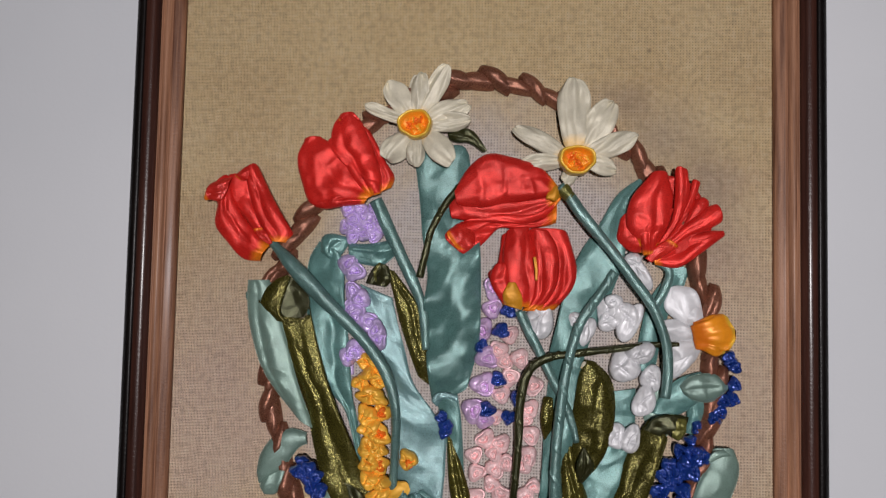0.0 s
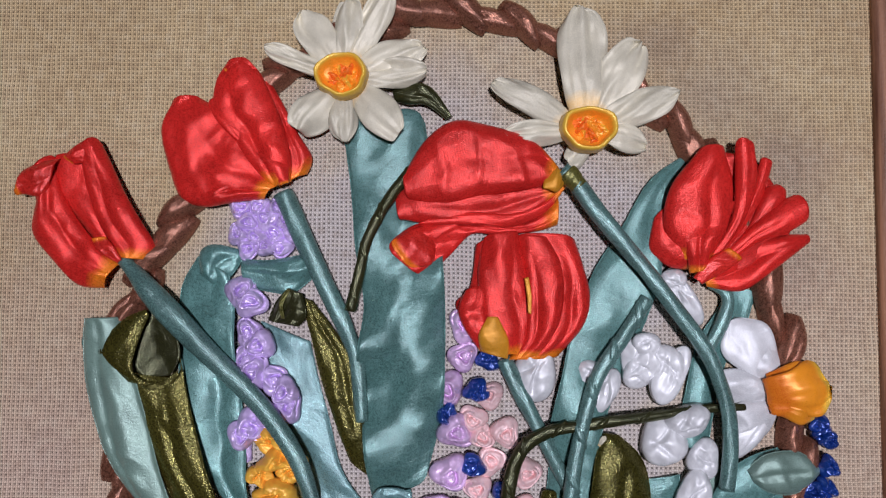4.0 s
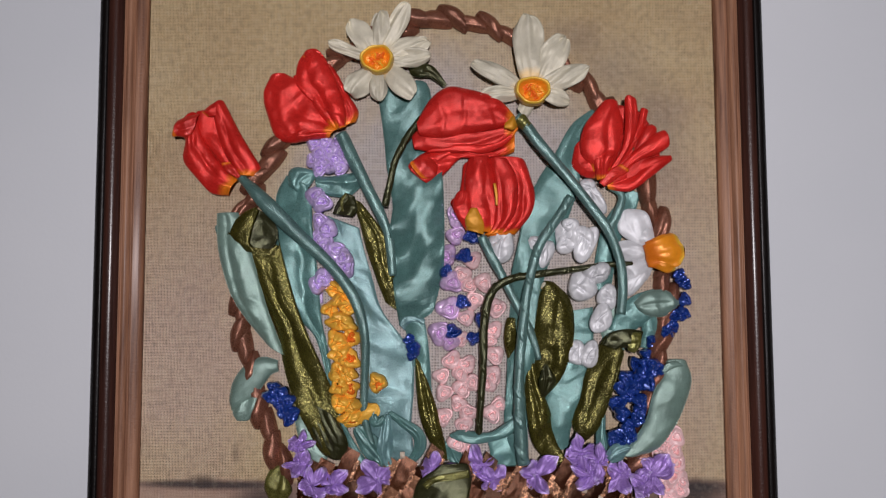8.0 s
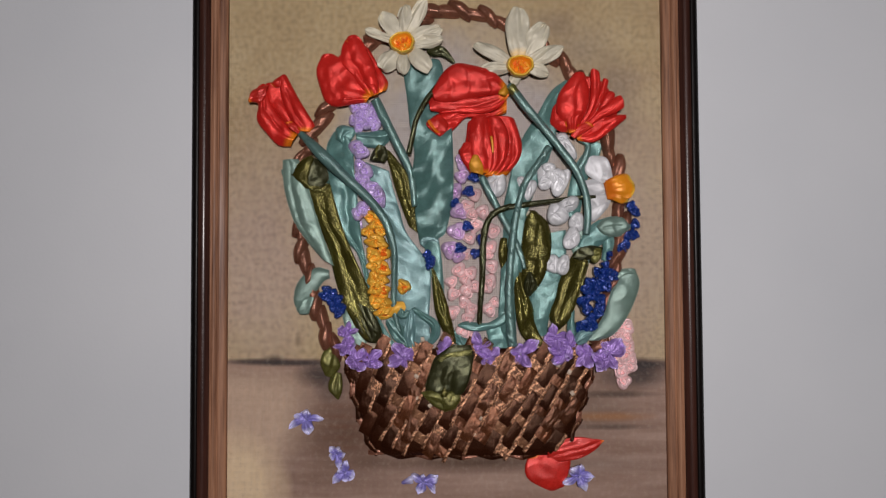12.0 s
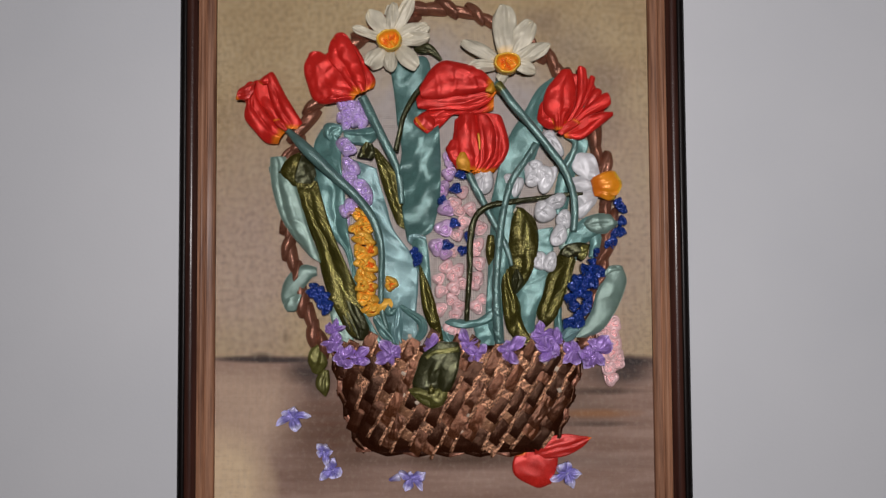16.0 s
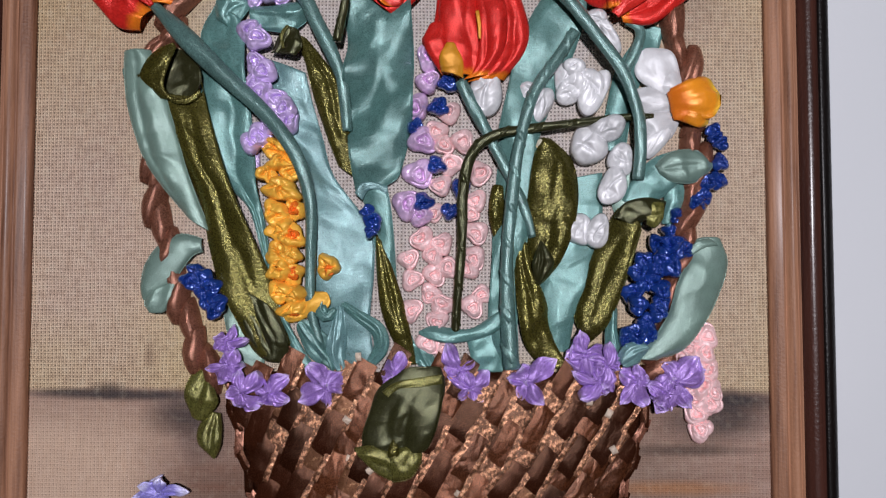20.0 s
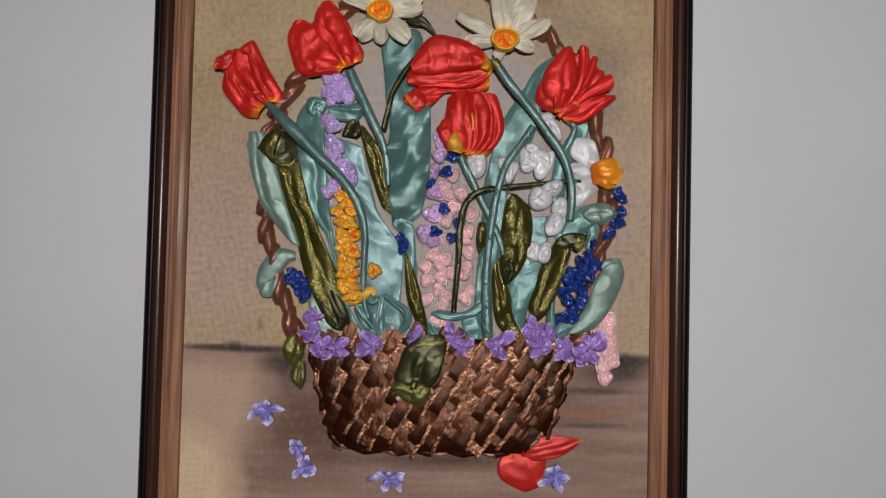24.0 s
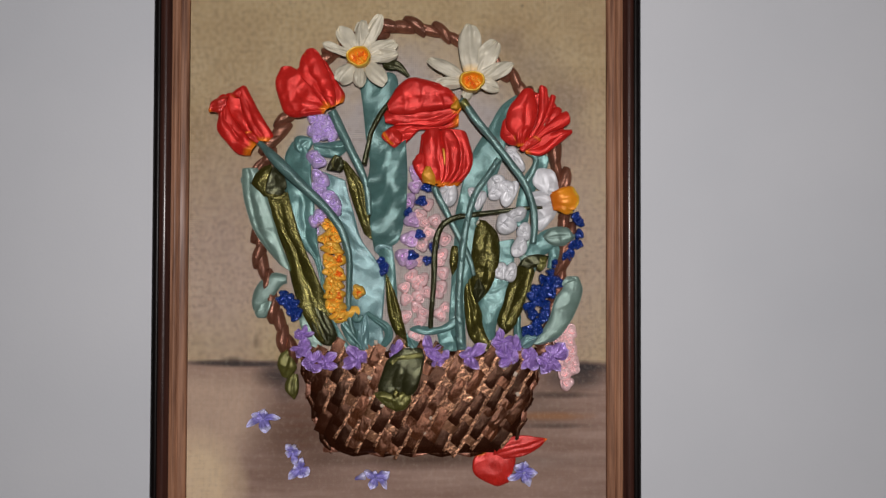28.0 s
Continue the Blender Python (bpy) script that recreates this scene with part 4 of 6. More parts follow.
TEAL_WORDS = "muted teal satin ribbon leaf sewn on the linen"
leaf([("blade", [(-110.2, 43.2), (-110.0, 29.8), (-107.5, 15.9), (-102.1, 0.3), (-93.7, -12.5), (-83.9, -24.4)],
       [(-99.2, 43.6), (-94.4, 29.7), (-89.5, 13.6), (-84.7, -2.5), (-80.0, -16.2), (-74.8, -29.9)], SAGE, dict(lifts=(6.5, 7, 7, 6.5, 5), arch=2.4, fold=0.8, swell=0.4, seed=3, count=1.4, lean=(0.0, 0.1, 0.1, 0), pleats=((-0.3, -0.5, 1.6, 0.16),))),
      ("folded_tip", [(-112.1, 37.0), (-107.2, 40.0), (-99.8, 41.2)], [(-111.2, 32.6), (-106.4, 33.1), (-99.8, 35.3)], TEAL, dict(lifts=(4, 5, 4), arch=1.8, fold=1.0, seed=9))],
     "broad muted teal ribbon leaf with a curled tip")
leaf([("blade", [(-75.9, 63.7), (-80.9, 54.3), (-81.6, 41.3), (-80.5, 24.8), (-76.9, 8.3), (-72.0, -8.0), (-59.8, -21.1), (-52.9, -44.7), (-47.2, -66.0), (-40.5, -83.9)],
       [(-64.9, 58.3), (-62.4, 49.0), (-61.3, 36.1), (-60.1, 19.5), (-58.2, 1.3), (-56.3, -13.2), (-53.4, -27.6), (-49.6, -49.0), (-42.9, -68.1), (-33.1, -84.5)], TEAL,
       dict(lifts=(2.5, 3.6, 3.0, 3.6, 3.4, 3.2, 2.5), arch=1.6, fold=1.0, swell=1.5, seed=5, count=1.3, lean=(0.15, 0.35, -0.15, 0.35, -0.3, 0.3, 0), pleats=((0.2, -0.1, 1.5, 0.2),)))],
     "muted teal ribbon leaf with glossy folds")
leaf([("blade", [(-54.5, 42.4), (-51.3, 26.9), (-46.9, 12.2), (-42.1, -2.3), (-36.7, -25.3), (-35.3, -46.8), (-32.5, -68.1), (-23.7, -84.2)],
       [(-38.1, 35.9), (-35.2, 23.4), (-30.9, 8.8), (-25.7, -7.5), (-11.1, -28.5), (-9.6, -46.7), (-10.7, -65.9), (-8.8, -82.8)], SKY,
       dict(lifts=(1.0, 1.2, 1.4, 2.0, 1.5, 2.5, 2.0), arch=0.7, fold=0.45, swell=1.4, seed=6, count=1.0, lean=(0.05, -0.1, 0.1, -0.2, 0.2, 0.0)))],
     "wide pale teal ribbon leaf with a cut top")
leaf([("blade", [(-27.5, 103.5), (-24.9, 85.0), (-22.7, 66.3), (-20.1, 45.8), (-21.6, 27.3), (-19.3, 5.4), (-16.8, -14.6)],
       [(-0.9, 109.4), (1.6, 90.9), (4.9, 68.5), (6.3, 49.9), (6.5, 31.4), (5.7, 13.1), (0.8, -7.1)], DEEP,
       dict(lifts=(2.5, 3.4, 3.0, 4.8, 4.4, 5.0, 4.2, 4.0, 2.5), arch=1.0, fold=0.7, swell=1.8, seed=12, count=1.1, root=6, tip=2, nu=26, lean=(0.0, 0.12, -0.12, 0.26, -0.34, 0.3, -0.28, 0.15), pleats=((0.5, -0.5, 1.4, 0.22),)))],
     "long upright teal ribbon leaf behind the tulips")
leaf([("blade", [(-16.6, -12.0), (-13.1, -18.9), (-9.1, -34.0), (-6.9, -48.9), (-2.5, -65.9), (4.0, -82.7)], [(-4.2, -10.8), (-2.4, -21.1), (-1.0, -36.1), (-0.0, -51.0), (3.5, -65.8), (10.3, -82.7)], TEAL,
       dict(lifts=(3, 3, 2.5, 2), fold=0.8, arch=1.4, seed=14, count=1.4, lean=(0.3, 0.1, -0.2, 0))),
      ("folded_tip", [(-16.9, -14.3), (-14.4, -10.5), (-8.9, -10.1), (-3.4, -11.8)], [(-13.9, -17.3), (-11.4, -13.5), (-7.6, -13.1), (-4.2, -15.2)], SKY, dict(lifts=(5, 6, 5), arch=1.4, fold=0.5, seed=15))],
     "narrow teal ribbon leaf folded at the top")
leaf([("blade", [(87.7, 99.7), (74.4, 90.2), (64.7, 73.9), (55.5, 59.8), (48.6, 43.1), (44.6, 26.5), (41.0, 10.0), (41.6, 2.9), (39.5, -18.8), (38.2, -44.5), (36.9, -65.7), (39.1, -85.1)],
       [(89.6, 97.5), (82.9, 86.2), (77.7, 67.5), (75.5, 54.5), (70.7, 39.7), (63.4, 23.1), (56.5, 4.7), (54.9, -18.7), (50.5, -44.5), (48.4, -65.7), (49.4, -85.1)], DEEP,
       dict(lifts=(1.5, 3.4, 3.2, 4.0, 2.8, 2.6, 1.5), fold=0.8, arch=1.4, swell=1.5, seed=17, count=1.2, nu=26, lean=(0, 0.22, -0.25, 0.3, -0.2, 0.15)))],
     "broad teal ribbon leaf leaning out beside the tulip")
leaf([("blade", [(70.7, -8.0), (69.7, -25.2), (66.3, -38.0), (58.6, -49.8), (58.5, -65.7), (63.6, -78.3)], [(83.1, -5.8), (83.3, -25.2), (80.7, -39.1), (76.4, -51.8), (71.2, -65.6), (69.5, -78.3)], TEAL,
       dict(lifts=(1, 1.5, 2.2, 1.4), fold=0.7, arch=1.2, swell=1.0, seed=19, count=1.2, lean=(0.1, -0.1, 0.15, 0)))], "short wide teal ribbon leaf low in the basket")
leaf([("blade", [(102.0, 56.7), (96.4, 47.4), (89.4, 36.3), (85.3, 19.8), (82.8, 3.4)], [(109.3, 53.1), (105.9, 42.0), (100.0, 32.8), (95.6, 18.1), (92.6, 1.7)], TEAL,
       dict(lifts=(0.8, 1.6, 1), fold=0.8, arch=1.2, swell=1.0, seed=21, count=1.4))], TEAL_WORDS)
leaf([("blade", [(88.0, -2.6), (86.4, -14.4), (88.9, -25.2), (86.6, -35.9)], [(99.7, -4.7), (101.7, -16.6), (99.4, -27.3), (95.1, -35.8)], SAGE, dict(lifts=(0.8, 1, 0.8), fold=0.7, arch=1.0, seed=22, count=1.4))], TEAL_WORDS)
leaf([("blade", [(91.1, -17.5), (95.4, -8.6), (103.5, -0.5), (114.5, 3.3)], [(100.8, -19.2), (107.1, -16.0), (113.0, -11.2), (118.1, -5.6)], TEAL, dict(lifts=(2.5, 3.5, 4), arch=2.0, fold=1.0, seed=24, count=1.6)),
      ("folded_tip", [(103.4, -3.4), (109.7, 1.7), (120.0, 2.5), (126.8, -2.9)], [(105.4, -7.6), (111.6, -10.5), (119.8, -10.1), (126.8, -4.2)], SAGE, dict(lifts=(5, 6, 5.5, 5), arch=2.0, fold=0.6, seed=25, count=1.6, pleats=((0.1, 0.0, 1.0, 0.15),))),
      ("blade", [(105.3, -6.9), (108.1, -16.8), (107.2, -26.6)], [(115.4, -8.2), (116.2, -17.2), (111.4, -27.4)], TEAL, dict(lifts=(3, 2, 1.5), arch=1.4, fold=0.8, seed=26, count=1.5))],
     "teal ribbon leaf folded back at the tip")
leaf([("blade", [(93.8, -80.4), (100.1, -75.0), (107.7, -63.3), (111.2, -50.8), (116.4, -41.2), (118.9, -35.3)], [(103.4, -81.2), (113.8, -76.6), (122.2, -65.8), (128.6, -53.3), (131.9, -42.4), (130.2, -35.2)], SAGE,
       dict(lifts=(5, 6.5, 7, 6.5, 4.5), fold=0.4, arch=2.2, seed=28, swell=0.4, count=1.2, tip=3, lean=(0, 0.1, -0.1, 0))),
      ("folded_tip", [(115.4, -38.2), (119.1, -34.0), (124.0, -32.8)], [(117.4, -39.4), (122.3, -36.5), (127.7, -35.7)], SAGE, dict(lifts=(7.5, 8, 7), arch=1.0, fold=0.4, seed=29))],
     "rounded sage-teal ribbon leaf beside the blue grape hyacinths")
leaf([("blade", [(-79.1, -32.6), (-87.3, -30.7), (-95.4, -34.7), (-101.2, -42.8), (-103.1, -51.8), (-102.1, -56.9)], [(-78.6, -37.7), (-82.8, -39.8), (-87.0, -45.8), (-90.3, -50.5), (-94.5, -53.9), (-98.7, -55.6)], SAGE, dict(lifts=(3, 4, 4.5, 4), arch=2.4, fold=0.5, swell=0.3, seed=30, count=1.3, tip=1)),
      ("folded_tip", [(-100.5, -55.2), (-100.8, -59.0), (-99.5, -61.5)], [(-88.4, -49.3), (-89.1, -55.6), (-92.3, -61.5)], SAGE, dict(lifts=(5, 6, 5), arch=1.6, fold=0.5, seed=31, tip=1))],
     "small folded sage-teal leaf outside the handle")
leaf([("blade", [(-71.3, -57.6), (-68.5, -70.3), (-63.5, -84.3)], [(-57.2, -57.1), (-52.7, -70.3), (-54.5, -85.9)], SAGE, dict(lifts=(1.5, 2, 1.5), arch=1.4, fold=0.9, seed=32, count=2))], TEAL_WORDS)
frill([(86.6, -59.7), (85.6, -69.7), (86.0, -75.9), (84.3, -83.8)], (4, 5, 6, 4), TEAL, TEAL_WORDS, (4, 5, 5, 4), 33, 0.5)
frill([(99.2, -75.7), (93.5, -77.7), (88.5, -82.3)], (4, 9, 6), SKY, TEAL_WORDS, (7.5, 8.5, 7), 34, 1.2)
leaf([("blade", [(8.8, -69.9), (14.2, -67.6), (21.3, -68.4), (29.7, -68.6), (37.6, -64.0), (42.2, -61.1)], [(9.2, -71.2), (15.1, -73.4), (25.1, -74.2), (36.8, -71.5), (44.7, -66.5), (46.4, -63.5)], TEAL,
       dict(lifts=(5, 6, 5.5, 5, 4), fold=0.5, arch=1.6, seed=36, nu=12, lean=(0, 0.35, -0.1, 0.2, 0)))], "slim twisted teal ribbon leaf across the stems")
leaf([("blade", [(28.5, -74.2), (29.7, -80.5), (27.2, -86.4)], [(44.1, -65.7), (48.3, -76.2), (46.2, -86.3)], TEAL, dict(lifts=(1.5, 2.5, 1.5), fold=1.2, arch=1.4, seed=38, count=2))], TEAL_WORDS)
CRUMPLED = "crumpled muted teal ribbon end at the basket rim"
frill([(-22.1, -58.7), (-15.7, -63.3), (-7.3, -69.2), (-6.3, -76.7), (-11.3, -83.8)], (3, 5, 6, 6, 4), TEAL, CRUMPLED, (4, 5, 6, 5, 4), 40, 0.5, 1.2, (0.4, 0.3, -0.3))
frill([(-38.9, -65.9), (-33.4, -72.6), (-27.3, -80.6), (-25.6, -85.1)], (6, 9, 10, 6), TEAL, CRUMPLED, (4, 5.5, 5, 4), 41, 0.9, 1.6, (0.3, -0.3, 0.2))
frill([(-23.0, -59.6), (-23.3, -70.1), (-24.0, -78.5), (-21.8, -85.1)], (4, 6, 8, 5), SKY, CRUMPLED, (4.5, 5, 5, 4.5), 42, 1.1, 1.3, (0.2, -0.4, 0.2))
frill([(-28.5, -55.4), (-30.1, -60.4), (-27.6, -63.8), (-24.2, -60.8)], (3, 5, 5, 3), TEAL, CRUMPLED, (4, 6, 6, 5), 47, 0.5)
frill([(7.1, -74.3), (10.8, -80.6), (14.2, -85.6)], (6, 8, 6), TEAL, TEAL_WORDS, (1.5, 2, 1.5), 43, 0.8, 1.0)
# puckered folds under the lilac hyacinth
leaf([("blade", [(-74.6, 58.1), (-74.0, 65.1), (-69.6, 67.4), (-62.2, 66.0)], [(-69.3, 54.1), (-66.7, 55.6), (-63.4, 57.9), (-60.6, 63.1)], TEAL, dict(lifts=(2.5, 4, 3), fold=1.2, arch=2.2, seed=44, count=3, pleats=((0.2, 0.0, 1.6, 0.18),)))],
     "puckered teal ribbon fold under the lilac flowers")
leaf([("blade", [(-60.6, 62.7), (-51.3, 62.4), (-42.1, 64.0), (-37.0, 66.7)], [(-59.6, 54.6), (-52.6, 52.5), (-43.7, 51.9), (-37.2, 57.1)], TEAL, dict(lifts=(2.5, 4, 3), fold=1.3, arch=2.2, seed=45, count=2.4, pleats=((-0.3, 0.2, 1.4, 0.18),)))],
     "puckered teal ribbon fold under the lilac flowers")

leaf([("blade", [(-104.9, 33.6), (-99.8, 26.8), (-95.6, 20.8), (-90.9, 9.0), (-84.9, -5.4), (-79.3, -16.7), (-76.9, -28.3), (-74.1, -39.5), (-69.9, -51.5), (-63.9, -64.0), (-57.1, -77.2), (-51.7, -82.0)],
       [(-79.1, 30.8), (-76.2, 20.3), (-72.9, 9.0), (-68.7, -4.1), (-63.6, -17.2), (-58.5, -28.8), (-53.0, -41.8), (-48.0, -53.8), (-44.3, -64.4), (-42.9, -73.7), (-43.8, -79.4), (-46.4, -82.5)], OLIVE,
       dict(lifts=(6.0, 7, 7.5, 7.5, 7, 6.5, 5.5, 4), fold=0.3, arch=1.8, seed=51, count=1.0, swell=0.6, root=-8, lean=(0.05, 0.1, 0.15, 0.2, 0.25, 0.1, -0.25, -0.15, 0.0), nu=24, pleats=((0.2, -0.1, 1.2, 0.16), (-0.1, 0.3, 0.9, 0.12)))),
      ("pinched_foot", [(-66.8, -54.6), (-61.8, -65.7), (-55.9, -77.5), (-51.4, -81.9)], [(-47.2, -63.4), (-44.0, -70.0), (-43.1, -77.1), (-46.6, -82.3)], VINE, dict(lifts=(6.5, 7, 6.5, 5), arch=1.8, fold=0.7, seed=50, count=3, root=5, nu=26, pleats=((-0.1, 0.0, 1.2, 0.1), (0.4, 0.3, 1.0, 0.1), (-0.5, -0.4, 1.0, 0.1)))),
      # the hollow's shade is put into this face as near-black green
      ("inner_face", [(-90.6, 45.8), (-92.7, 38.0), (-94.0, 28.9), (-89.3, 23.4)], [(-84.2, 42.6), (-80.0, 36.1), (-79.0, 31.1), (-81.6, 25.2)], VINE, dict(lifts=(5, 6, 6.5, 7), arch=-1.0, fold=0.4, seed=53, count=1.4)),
      ("folded_tip", [(-89.7, 46.0), (-96.5, 42.8), (-104.0, 34.2), (-102.1, 29.7), (-95.2, 23.3)], [(-88.8, 44.6), (-90.5, 38.7), (-92.2, 31.0), (-92.1, 26.4), (-88.5, 22.4)], OLIVE, dict(lifts=(8, 9, 9.5, 9.5, 9), arch=1.0, fold=0.3, seed=52, count=1.2, lean=(0, 0.12, 0.2, 0.1))),
      ("folded_rim", [(-93.1, 27.1), (-89.4, 23.9), (-83.6, 23.4), (-78.7, 27.0)], [(-93.0, 25.3), (-88.9, 21.4), (-82.7, 21.2), (-77.8, 25.2)], OLIVE, dict(lifts=(9.5, 9.5, 9.5, 9), arch=0.7, fold=0.2, seed=54, nu=8))],
     "long olive satin leaf rolled over at the top")
leaf([("blade", [(-41.1, 50.8), (-37.1, 38.4), (-33.9, 25.7), (-29.2, 11.3), (-23.9, -3.0)], [(-37.4, 49.4), (-29.8, 40.0), (-22.6, 29.1), (-20.2, 16.9), (-18.5, 4.3), (-18.0, -7.3)], OLIVE,
       dict(lifts=(3.5, 4.5, 4, 3.5, 2), fold=0.7, arch=1.8, seed=55, count=1.5, pleats=((0.2, 0.3, 1.2, 0.2),))),
      ("folded_tip", [(-51.1, 42.8), (-48.7, 48.6), (-44.1, 53.4)], [(-40.9, 41.1), (-38.1, 44.8), (-39.7, 51.6)], VINE, dict(lifts=(6, 7, 7), arch=2.0, fold=0.6, seed=56, lean=(0.2, 0.3, 0.1), pleats=((-0.3, -0.1, 1.2, 0.2),))),
      ("folded_rim", [(-46.1, 43.6), (-46.6, 48.7), (-44.5, 53.0)], [(-44.7, 43.6), (-45.2, 48.3), (-43.1, 53.0)], MOSS, dict(lifts=(8.5, 9.5, 8.5), arch=0.7, fold=0.2, seed=57, nu=8))],
     "olive satin leaf with a dark folded tip")
leaf([("blade", [(55.9, -50.2), (52.6, -39.8), (51.4, -28.0), (53.1, -13.3), (54.8, -1.6), (57.3, 7.1)], [(58.4, -50.6), (65.9, -41.0), (71.2, -26.3), (72.9, -11.6), (70.7, -1.0), (63.6, 6.3)], OLIVE,
       dict(lifts=(4, 4.5, 5, 5.5, 5, 4), fold=0.6, arch=2.8, seed=58, count=1.5, swell=0.4, tip=1, lean=(0.1, 0.25, 0.1, -0.2, -0.1), pleats=((0.0, 0.1, 1.6, 0.14),))),
      ("pinched_tip", [(55.4, -50.8), (53.8, -42.6), (57.1, -33.9)], [(57.5, -51.2), (62.4, -42.5), (58.3, -34.3)], VINE, dict(lifts=(7, 9, 8), arch=1.6, fold=0.9, seed=59, count=5, pleats=((0.2, 0.2, 1.2, 0.15), (-0.4, -0.3, 0.9, 0.12)))),
      ("ribbon_end", [(55.8, 4.0), (57.1, 7.0), (60.4, 6.6)], [(57.1, 3.2), (59.1, 4.4), (62.1, 4.9)], CREAM, dict(lifts=(6, 6.5, 6), arch=0.8, fold=0.2, seed=60, nu=8))],
     "cupped olive satin leaf with a pinched tip")
leaf([("blade", [(75.4, -73.0), (71.3, -63.9), (74.8, -50.9), (81.1, -34.6), (88.8, -20.7)], [(77.5, -74.2), (83.8, -67.2), (88.0, -57.2), (92.3, -42.5), (97.4, -27.8)], OLIVE,
       dict(lifts=(3, 4.5, 5, 5.5, 6), fold=0.6, arch=2.2, seed=61, count=1.6, swell=0.4, lean=(0.1, 0.3, 0.4, 0.2), pleats=((-0.2, 0.1, 1.2, 0.16),))),
      ("inner_face", [(84.0, -58.0), (86.6, -42.6), (88.0, -29.7)], [(86.9, -63.0), (93.2, -45.5), (98.0, -29.2)], MOSS, dict(lifts=(5, 5.5, 6), arch=0.5, fold=0.4, seed=63)),
      # shaded inside of the bend, given by the dark colour
      ("folded_tip", [(86.5, -24.6), (90.6, -18.8), (98.9, -16.7), (107.5, -18.0)], [(94.7, -28.0), (97.1, -26.3), (100.8, -25.5), (104.5, -26.3)], VINE, dict(lifts=(7, 8.5, 8.5, 7), arch=1.5, fold=0.5, seed=62)),
      ("pinched_tip", [(98.6, -20.2), (101.0, -18.6), (105.9, -18.6)], [(98.9, -27.3), (102.1, -28.9), (105.4, -25.6)], MOSS, dict(lifts=(8.5, 9, 8.5), arch=1.2, fold=0.6, seed=64, pleats=((0, 0, 1.0, 0.2),)))],
     "olive satin leaf bent over at the top")
leaf([("blade", [(47.3, -21.4), (47.3, -40.4), (48.6, -61.5), (51.5, -75.2), (58.9, -84.7)], [(50.7, -22.7), (53.6, -42.5), (59.9, -58.1), (62.7, -73.1), (69.3, -84.3)], OLIVE,
       dict(lifts=(3, 3.5, 4.5, 4, 3), fold=0.7, arch=2.2, seed=64, count=1.6, lean=(0, 0.3, -0.3, 0.2), pleats=((0.1, -0.2, 1.5, 0.2),)))], "narrow olive satin leaf")
leaf([("blade", [(38.1, -12.7), (37.0, -22.9), (39.8, -35.7)], [(43.2, -13.1), (43.2, -25.5), (41.5, -36.6)], OLIVE, dict(lifts=(3, 3.5, 3), fold=0.6, arch=1.8, seed=65, root=2))], "short olive satin leaf behind a stem")
leaf([("blade", [(-8.7, -28.2), (-8.3, -44.8), (-6.3, -61.6), (-1.3, -74.2), (4.6, -83.3)], [(-7.4, -28.7), (-1.6, -44.8), (3.2, -59.5), (6.0, -72.1), (8.0, -83.3)], OLIVE, dict(lifts=(3, 3.5, 3.5, 3), fold=0.8, arch=2.2, seed=66, count=1.8, pleats=((0.1, 0.1, 1.4, 0.2),)))], "narrow olive satin leaf")
leaf([("blade", [(-1.9, -116.7), (-8.8, -117.6), (-12.7, -111.2), (-9.8, -100.3), (-6.2, -91.4), (1.9, -85.6)], [(3.0, -116.3), (11.5, -115.0), (15.9, -106.6), (18.3, -96.5), (19.5, -90.0), (18.3, -85.6)], VINE,
       dict(lifts=(11, 12, 12.5, 12, 9.5), fold=0.5, arch=1.8, seed=68, count=1.5, swell=0.6, tip=3, nu=24, lean=(0.0, 0.1, 0.15, -0.1), pleats=((0.05, 0.3, 1.6, 0.12), (-0.3, -0.4, 0.8, 0.1)))),
      ("lobe", [(-0.8, -115.4), (-8.5, -113.1), (-15.8, -114.4)], [(0.0, -127.0), (-6.8, -123.4), (-12.9, -118.3)], MOSS, dict(lifts=(12.5, 13, 11.5), arch=2.0, fold=0.8, seed=69, count=2)),
      ("lobe", [(-1.7, -114.7), (5.2, -113.4), (10.8, -114.2)], [(-0.8, -127.0), (6.1, -125.3), (10.5, -119.7)], MOSS, dict(lifts=(12.5, 13, 11.5), arch=2.0, fold=0.8, seed=70, count=2)),
      ("folded_rim", [(-4.9, -92.2), (-0.1, -88.9), (7.1, -87.3), (18.4, -86.0)], [(-2.5, -94.5), (1.5, -91.3), (8.8, -90.5), (18.4, -89.6)], MOSS, dict(lifts=(13.5, 13.5, 13, 11), arch=0.8, fold=0.3, seed=67, nu=8, lean=(0.2,))),
      ("pinched_fold", [(-2.4, -117.0), (-2.1, -113.1), (-0.5, -110.3)], [(2.0, -117.0), (1.6, -113.0), (-0.1, -110.3)], OLIVE, dict(lifts=(14.5, 15, 14), arch=1.2, fold=0.4, seed=71, nu=8))],
     "dark olive satin leaf lying over the basket rim")
LOOPED = "small looped moss-green ribbon leaf beside the basket"
leaf([("blade", [(-74.6, -83.3), (-82.1, -87.5), (-84.9, -95.9), (-82.7, -102.1)], [(-71.6, -85.4), (-73.2, -91.2), (-71.3, -97.9), (-75.4, -103.7)], MOSS, dict(lifts=(3, 4.5, 3.5), fold=0.8, arch=2.4, seed=72, count=2, tip=2, pleats=((0.1, 0.0, 1.5, 0.2),)))], LOOPED)
leaf([("blade", [(-75.1, -101.6), (-79.1, -107.9), (-79.0, -114.5), (-74.2, -119.9)], [(-70.8, -102.9), (-69.8, -109.1), (-70.1, -115.3), (-72.5, -120.7)], MOSS, dict(lifts=(3, 4.5, 3.5), fold=0.8, arch=2.4, seed=73, count=2, pleats=((0.1, 0.1, 1.4, 0.2),)))], LOOPED)
